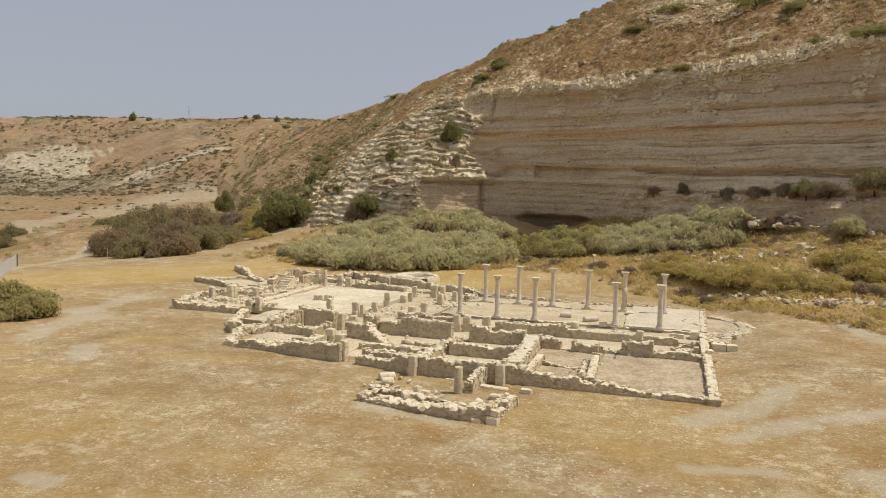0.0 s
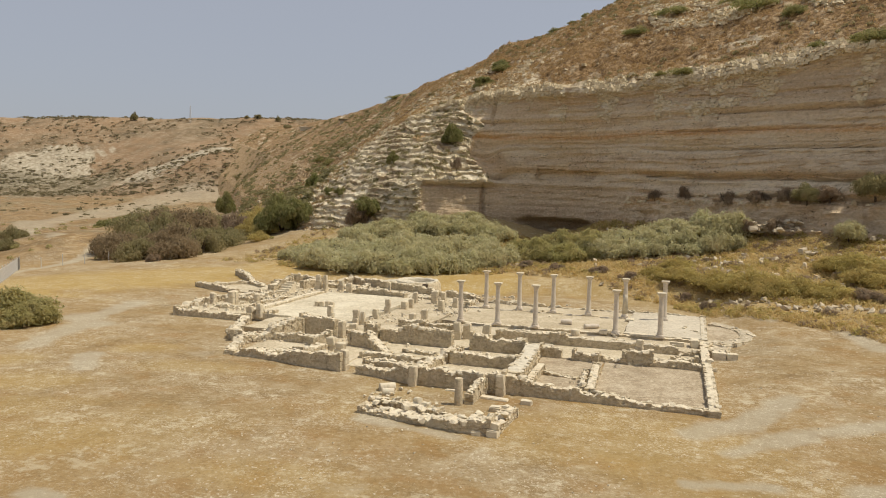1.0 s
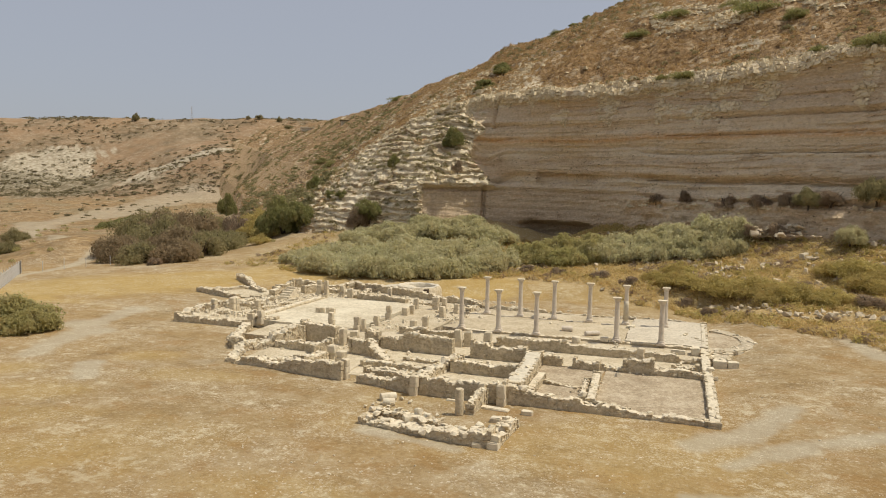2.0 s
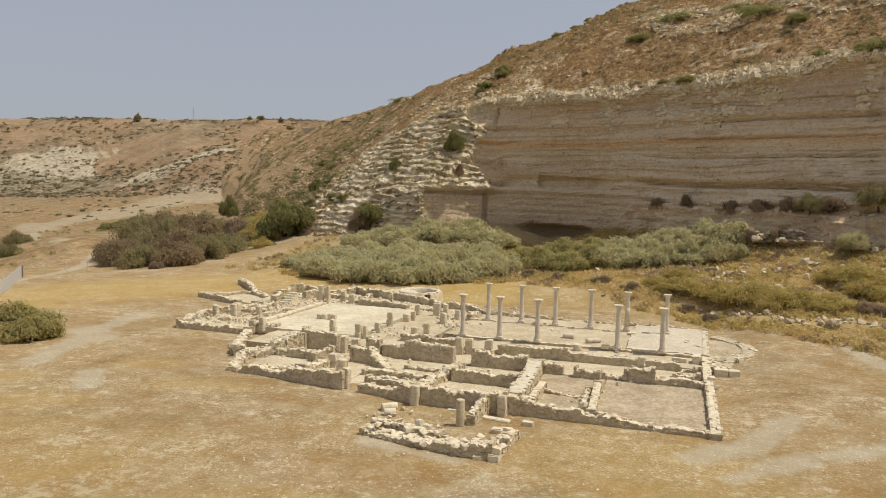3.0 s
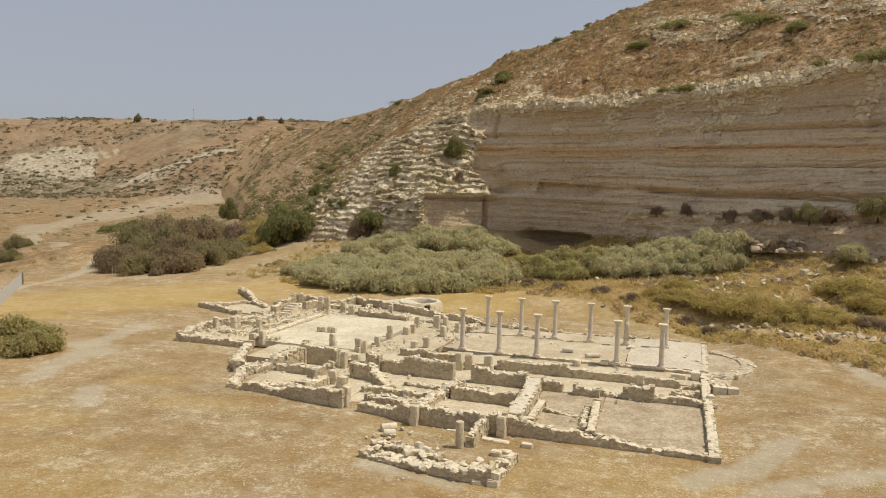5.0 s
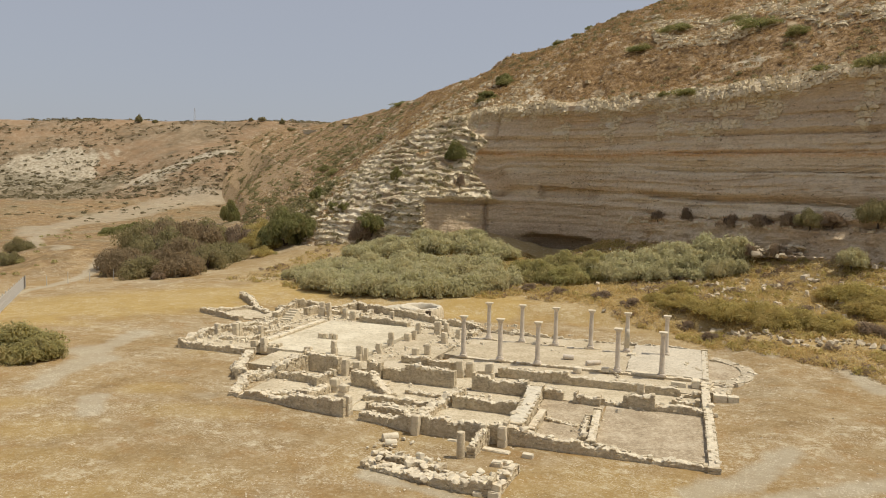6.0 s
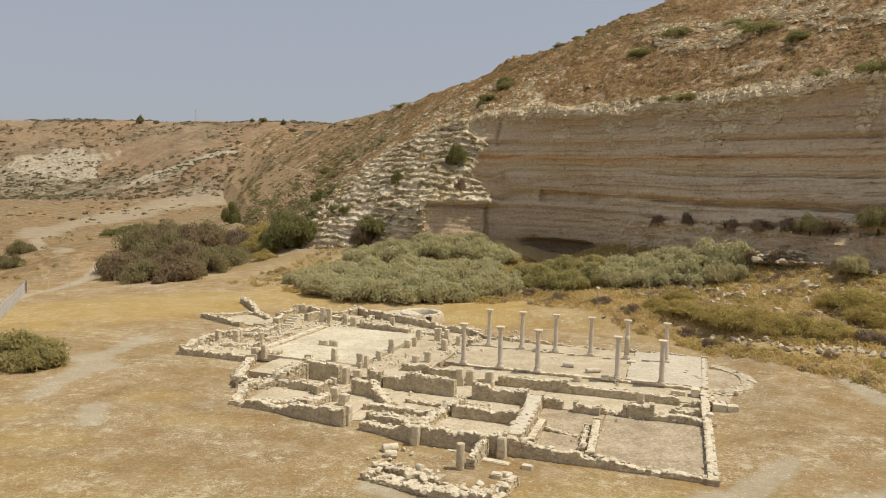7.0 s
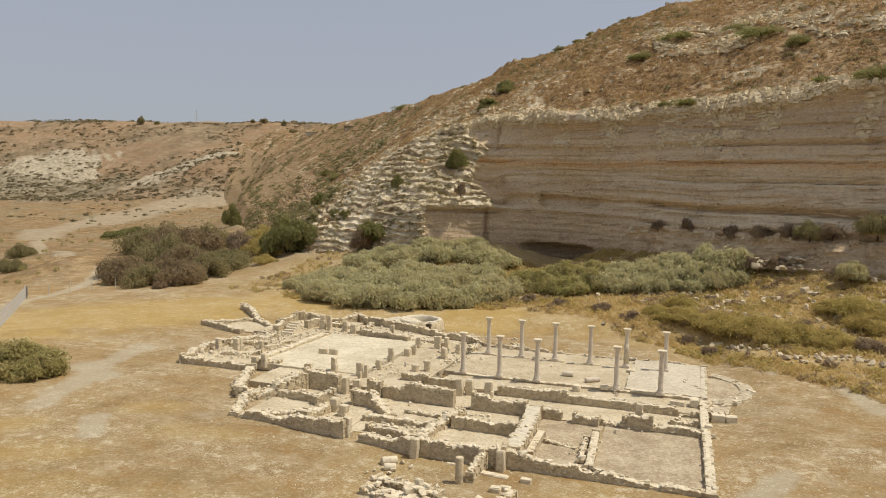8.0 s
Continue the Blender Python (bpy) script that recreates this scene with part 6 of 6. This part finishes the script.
tufts("brown_scrub", sel, rs.uniform(0.35, 0.9, len(sel)), TWIGGY, "brown-grey dead scrub on the stony slope", 7, 18, 3.4, "scrub", 0.14)

# far slopes
x, y = rs.uniform(-760, -150, 44000), rs.uniform(250, 720, 44000)
q = -0.325 * x + 0.945 * y
dens = np.where((q > 530) & (q < 605), 1.0, np.where(q > 605, 0.55, 0.07)) * (fbm(x / 30, y / 30, 6.1) > np.where((q > 530) & (q < 615), 0.3, 0.44))
keep = (rs.rand(44000) < dens) & (q < 760) & (q > 380)
x, y = x[keep], y[keep]
p = np.stack([x, y, ground_z(x, y)], 1)
tufts("far_scrub", p, 0.7 + 3.6 * rs.rand(len(p)) ** 3, DARK, "dark scrub dotted over the far slopes", 9, 9, 1.2, "scrub", 0.42, 0.5)
x, y = rs.uniform(-260, -60, 1500), rs.uniform(80, 330, 1500)
keep = (line_dist(x, y, ROAD) > 8) & (line_dist(x, y, TRACK) > 3) & (line_dist(x, y, FOOT2) > 3) & (fbm(x / 22, y / 22, 1.7) > 0.53) & (np.hypot(x, y) > 115)
x, y = x[keep], y[keep]
p = np.stack([x, y, ground_z(x, y)], 1)
tufts("valley_scrub", p, rs.uniform(0.4, 1.4, len(p)), DUSK, "scattered scrub in the dry valley", 10, 46, 1.5, "scrub", 0.15)


def blocks(name, pts, lo, hi, flat, mat, label, seed, cat="rocks", turn=None, slant=(0.55, 0.9)):
    """Loose angular stones joined in one sheet of stuff."""
    r = random.Random(seed)
    verts, faces = [], []
    for x, y, z in pts:
        s = lo * (hi / lo) ** (r.random() ** 1.6)
        t = (turn if turn is not None else r.uniform(0, 3.14)) + r.uniform(-0.35, 0.35)
        w = s * r.uniform(0.5, 0.9)
        h = s * flat * r.uniform(0.6, 1.3)
        c, q = math.cos(t), math.sin(t)
        add_block(verts, faces, (x, y, z + h * 0.2), (c * s / 2, q * s / 2, r.uniform(-.06, .06) * s), (-q * w / 2, c * w / 2, r.uniform(-.06, .06) * s), (0, 0, h / 2), s * 0.11, r, r.uniform(*slant))
    return tagged(new(name, mesh_of(name, verts, faces, mat)), label, cat, kind="stuff")


p = hill_points(rs, 48000, 5.6, 9.4, 6, BROW_ROW - 2, BLUFF)
bed = (p[:, 2] * 1.05 + 0.03 * p[:, 0] + 2.6 * fbm(p[:, 0] / 6, p[:, 1] / 6, p[:, 2] / 4, 3)) % 1.0
p = p[(bed < 0.5 + 0.3 * (rs.rand(len(p)) < 0.3)) & (fbm(p[:, 0] / 2.8, p[:, 1] / 2.8, p[:, 2] / 0.8, 3) > 0.42)]
blocks("bluff_ledges", p, 0.12, 0.62, 0.34, OUTCROP, "pale broken limestone ledges of the bluff", 1, turn=-0.15, slant=(0.25, 0.7))
p = clumped(rs, hill_points(rs, 5200, 5.6, 9.6, BROW_ROW, BROW_ROW + 64), 6, 0.47, 1.0)
blocks("slope_ledges", p, 0.2, 1.1, 0.4, OUTCROP, "pale rock breaking through the slope", 2, turn=-0.2)
p = clumped(rs, hill_points(rs, 7000, 0.3, 7.4, BROW_ROW - 4, BROW_ROW + 5), 3.0, 0.38, 6.0)
blocks("cliff_rim", p, 0.16, 0.85, 0.5, OUTCROP, "ragged pale limestone blocks along the cliff rim", 3)
p = hill_points(rs, 60000, 0.3, 6.6, BROW_ROW - 44, BROW_ROW - 1, CRUST)
p = p[fbm(p[:, 0] / 1.3, p[:, 1] / 1.3, p[:, 2] / 0.6, 3) > 0.43]
p = p[rs.permutation(len(p))[:5500]]
blocks("rim_ledges", p, 0.14, 0.75, 0.42, OUTCROP, "pale limestone ledges hanging in tongues under the cliff rim", 13, turn=-0.6, slant=(0.6, 0.95))
p = hill_points(rs, 600, 0.4, 6.5, BROW_ROW + 5, BROW_ROW + 112)
blocks("hill_rocks", p, 0.2, 0.9, 0.6, OUTCROP, "pale stones strewn over the hillside", 4)
p = hill_points(rs, 30000, 0.8, 4.3, BROW_ROW + 8, BROW_ROW + 90)
low_z = np.interp(p[:, 0], [-9, -7, 3, 7, 12, 15, 40], [40, 35.2, 34.6, 36.4, 38, 34.8, 36])
lift = p[:, 2] - low_z
p = p[(lift > 0) & (lift < 7) & (fbm(p[:, 0] / 4, p[:, 1] / 4, p[:, 2] / 1.2, 3) > np.where(lift < 0.7, 0.36, 0.49))]
blocks("upper_ledge", p, 0.15, 1.0, 0.34, OUTCROP, "pale ledge high on the hillside", 5, turn=-0.5)
p = hill_points(rs, 2600, 0.4, 4.4, 2, NV[0])
p = p[(np.abs(p[:, 2] - 9.6 - 0.02 * p[:, 0]) < 0.7) & (fbm(p[:, 0] / 3, p[:, 1] / 3, 2.7) > 0.45)]
blocks("ledge_rocks", p, 0.15, 0.65, 0.45, OUTCROP, "broken rocks on the ledge along the cliff foot", 9)
p = hill_points(rs, 700, 8.8, 13.8, 6, BROW_ROW + 64)
blocks("far_ledges", p, 0.3, 1.3, 0.3, OUTCROP, "pale rocks on the receding slope", 6)
a, r = rs.uniform(radians(76), radians(143), 3000), np.exp(rs.uniform(math.log(17), math.log(75), 3000))
x, y = r * np.cos(a), r * np.sin(a)
keep = ((x < -39) | (x > 3.5) | (y < 34.2) | (y > 62)) & (fbm(x / 5, y / 5, 7.7) > 0.46)
p = np.stack([x, y, ground_z(x, y)], 1)[keep]
blocks("pebbles", p, 0.02, 0.11, 0.5, CAP, "small pale stones strewn on the flat ground", 7, "stones")
x, y = rs.uniform(-38, 1.5, 13000), rs.uniform(35, 64, 13000)
court = (x > -31) & (x < -22.7) & (y > 46.5) & (y < 58) | (x > -8.3) | (x > -17) & (y > 43.6)
keep = (fbm(x / 2.4, y / 2.4, 5.5) > np.where(court, 0.66, np.where(x < -31, 0.36, np.where(x < -17, 0.44, 0.5)))) & ((x > -31) | (y > 46.4)) & ((x > -27) | (y > 41)) & ((x > -17) | (y > 37.2)) & ((x > -25.6) | (y > 38.5))
p = np.stack([x, y, np.where(y > 47, 0.42, 0.1)], 1)[keep]
blocks("ruin_debris", p, 0.05, 0.36, 0.6, CAP, "small broken stones on the ruin floors", 8, "stones")


# harder beds that stand a little proud of the cliff face
r = random.Random(31)
verts, faces = [], []
for bed in range(30):
    level = r.uniform(7.5, 27)
    i = int(station(0.6)) + r.randint(0, 30)
    while i < station(5.6):
        run = r.randint(4, 18)
        if r.random() < 0.55:
            ends = []
            for q in (i, i + run):
                j = int(np.argmin(np.abs(HILLP[q, 3:BROW_ROW - 5, 2] - level - 0.03 * HILLP[q, 3, 0] + 0.5 * math.sin(q / 62 + bed))))
                ends.append(Vector(HILLP[q, 3 + j]))
            a, b = ends
            if 2 < a.z < 30 and abs(a.z - b.z) < 0.45:
                along = (b - a) / 2
                out = Vector((along.y, -along.x, 0)).normalized()
                if out.y > 0:
                    out = -out
                add_block(verts, faces, (a + b) / 2, along * 1.05, out * r.uniform(0.04, 0.17), Vector((0, 0, r.uniform(0.025, 0.10))), 0.05, r, r.uniform(0.7, 1.0))
        i += run + (r.randint(0, 48) if r.random() < 0.35 else 0)
tagged(new("cliff_beds", mesh_of("cliff_beds", verts, faces, CLIFF)), "thin hard sandstone beds standing proud of the cliff", "rocks", kind="stuff")


# ---- boulders on the slope ----
def boulder(x, y, s, flat=0.7, z=None):
    ob = thing("boulder", x, y, (land_z(x, y) if z is None else z) + s * flat * 0.3 + 0.06, "pale weathered limestone boulder lying in dry grass", "boulder", "slope boulders", rng.choice(FIELD))
    ob.rotation_euler = (rng.uniform(-.3, .3), rng.uniform(-.3, .3), rng.uniform(0, 6.28))
    ob.scale = (s * rng.uniform(0.75, 1.25), s * rng.uniform(0.55, 0.95), s * flat * rng.uniform(0.7, 1.2))


for k in range(95):
    bx = 0.8 + 17 * (k / 94) ** 0.85
    boulder(bx + rng.uniform(-.4, .4), np.interp(bx, ROW_X, ROW_Y) + rng.gauss(0, 0.6), 0.22 + 0.52 * rng.random() ** 2.2)
for k in range(60):
    t = rng.random()
    boulder(5.2 + 6.2 * t + rng.uniform(-.5, .5), 87.5 - 2.0 * t + rng.gauss(0, 0.4), rng.uniform(0.35, 1.15), 0.35, 5.9 + 0.5 * t + rng.uniform(-0.2, 1.0))
for k in range(70):
    if k % 5 == 0:
        bx, by = rng.uniform(-2, 14), rng.uniform(76, 83)
    boulder(bx + rng.gauss(0, 0.8), by + rng.gauss(0, 0.6), 0.3 + 0.55 * rng.random() ** 2)
p = []
for k in range(330):
    if k % 4 == 0:
        hub = rng.uniform(-24, 18)
        drop = rng.uniform(3, 19)
    bx = hub + rng.gauss(0, 0.7)
    by = np.interp(bx, [-24, -13, 4, 18], [104, 103, 91, 82]) - drop + rng.gauss(0, 0.6)
    p.append((bx, by, land_z(bx, by) + 0.1))
blocks("slope_stones", p, 0.2, 0.75, 0.7, BOULDER, "loose pale stones scattered through the dry grass", 11, "stones", slant=(0.35, 0.8))
for k in range(26):
    boulder(-21 + rng.uniform(-2.6, 2.6), 84 + rng.uniform(-3.5, 6), rng.uniform(0.25, 0.7))
for bx, by, s in ((6.0, 84.4, 1.3), (8.6, 83.2, 1.3), (5.2, 81.6, 1.2), (8.0, 79.4, 1.1), (4.6, 79.6, 0.9), (9.8, 86.6, 1.6), (11.2, 86.0, 1.2), (8.4, 87.2, 1.8), (7.2, 88.0, 1.5), (15.4, 84.4, 1.7), (-3.9, 80, 0.8), (-8.4, 72.4, 0.8)):
    boulder(bx, by, s * 0.62)


# ---- wire fence at the field corner, mast and roofs on the skyline ----
def panel_mesh(ln, h):
    """A bay of pale welded mesh: close upright wires and three rails."""
    bm = bmesh.new()

    def bar(x0, x1, z0, z1, d):
        q = [bm.verts.new(c) for c in ((x0, -d, z0), (x1, -d, z0), (x1, d, z0), (x0, d, z0), (x0, -d, z1), (x1, -d, z1), (x1, d, z1), (x0, d, z1))]
        for f in BOX:
            bm.faces.new([q[k] for k in f])
    for k in range(int(ln / 0.13)):
        bar(0.06 + 0.13 * k, 0.125 + 0.13 * k, 0.06, h, 0.012)
    for z in (0.12, h * 0.5, h - 0.08):
        bar(0.02, ln - 0.02, z, z + 0.05, 0.02)
    me = bpy.data.meshes.new("mesh_panel")
    bm.to_mesh(me)
    bm.free()
    me.materials.append(PALE_STEEL)
    return me


def fence(x0, y0, x1, y1, label, h=1.5):
    z0 = gz(x0, y0)
    ob = thing("mesh_fence", x0, y0, z0, label, "fence", "field fence")
    ln = math.hypot(x1 - x0, y1 - y0)
    n = max(2, round(ln / 2.6))
    bay = panel_mesh(ln / n, h)
    turn = math.atan2(y1 - y0, x1 - x0)
    for k in range(n + 1):
        x, y = x0 + (x1 - x0) * k / n, y0 + (y1 - y0) * k / n
        z = gz(x, y)
        po = part("post", POST, None, ob)
        po.location = (x - x0, y - y0, z - z0 - 0.1)
        if k < n:
            x2, y2 = x0 + (x1 - x0) * (k + 1) / n, y0 + (y1 - y0) * (k + 1) / n
            pa = part("mesh_panel", bay, None, ob)
            pa.location = (x - x0, y - y0, z - z0)
            pa.rotation_euler = (0, -math.atan2(gz(x2, y2) - z, ln / n), turn)
    return ob


def track_posts(spots):
    for k, (x, y, h) in enumerate(spots):
        ob = thing("fence_post", x, y, gz(x, y) - 0.08, "thin bare steel post beside the track", "post", "posts along the track", POST)
        ob.scale = (0.8, 0.8, h / 1.85)


def gate(x, y, turn):
    ob = thing("field_gate", x, y, gz(x, y), "dark steel field gate, closed, at the fence end", "gate", turn=turn)
    for k in (0, 1):
        po = part("post", POST, None, ob)
        po.location = (2.6 * k, 0, -0.1)
    for k in range(13):
        bar = part("bar", soft_box(0.08, 0.04, 1.6, 0.1, 0.01), STEEL, ob)
        bar.location = (0.14 + 0.195 * k, 0, 0)
    for z in (0.15, 0.85, 1.55):
        rail = part("rail", soft_box(2.5, 0.05, 0.07, z, 0.01), STEEL, ob)
        rail.location = (1.3, 0, 0)


PALE_STEEL = wood_material("galvanised_steel", (0.48, 0.46, 0.42), (0.62, 0.60, 0.56))
STEEL = wood_material("weathered_steel", (0.15, 0.135, 0.115), (0.25, 0.225, 0.19))
post_bm = soft_box(0.09, 0.09, 1.85, 0, 0.02)
POST = bpy.data.meshes.new("post")
post_bm.to_mesh(POST)
post_bm.free()
POST.materials.append(PALE_STEEL)
fence(-82.4, 69.4, -59.5, 46.5, "pale grey welded mesh fence along the field")
gate(-84.3, 71.4, -45)
track_posts([(-83.0, 73.6, 1.5), (-81.8, 76.0, 1.7), (-80.6, 78.6, 1.4), (-79.2, 81.6, 1.5), (-77.8, 83.6, 1.3)])


def mast(x, y, z, h):
    ob = thing("lattice_mast", x, y, z - 1, "thin grey lattice mast on the far ridge", "mast")
    for sx, sy in ((-1, -1), (1, -1), (1, 1), (-1, 1)):
        bm = bmesh.new()
        low, high = [], []
        for c in range(4):
            dx, dy = (0.05 if c in (1, 2) else -0.05), (0.05 if c > 1 else -0.05)
            low.append(bm.verts.new((sx * 0.9 + dx, sy * 0.9 + dy, 0)))
            high.append(bm.verts.new((sx * 0.2 + dx, sy * 0.2 + dy, h)))
        for c in range(4):
            bm.faces.new((low[c], low[(c + 1) % 4], high[(c + 1) % 4], high[c]))
        part("leg", bm, PALE_STEEL, ob)
    for k in range(1, 8):
        w = 1.8 - 1.4 * k / 8
        part("brace", soft_box(w, w, 0.08, h * k / 8, 0.01), PALE_STEEL, ob)


mast(-460.6, 580.6, gz(-460.6, 580.6), 17)


def shed(x, y, z, w, label, turn, roof):
    ob = thing("shed", x, y, z, label, "shed", "ridge sheds", turn=turn)
    part("wall", soft_box(w * 0.8, 3.5, 2.6, -0.5, 0.05), PLASTER, ob)
    part("roof", soft_box(w, 5, 0.4, 2.1, 0.05), roof, ob, "flat overhanging roof")
    for s in (-0.46, 0.46):
        po = part("post", soft_box(0.25, 0.25, 2.6, -0.5, 0.02), STEEL, ob)
        po.location = (w * s, -2, 0)


shed(-285.5, 495, land_z(-285.5, 495) + 0.9, 10.5, "low shed with a flat white roof on the ridge", 20, PLASTER)
shed(-187, 369, land_z(-187, 369) - 1.9, 9, "low open shed with a dark flat roof on the ridge", 25, BARK)
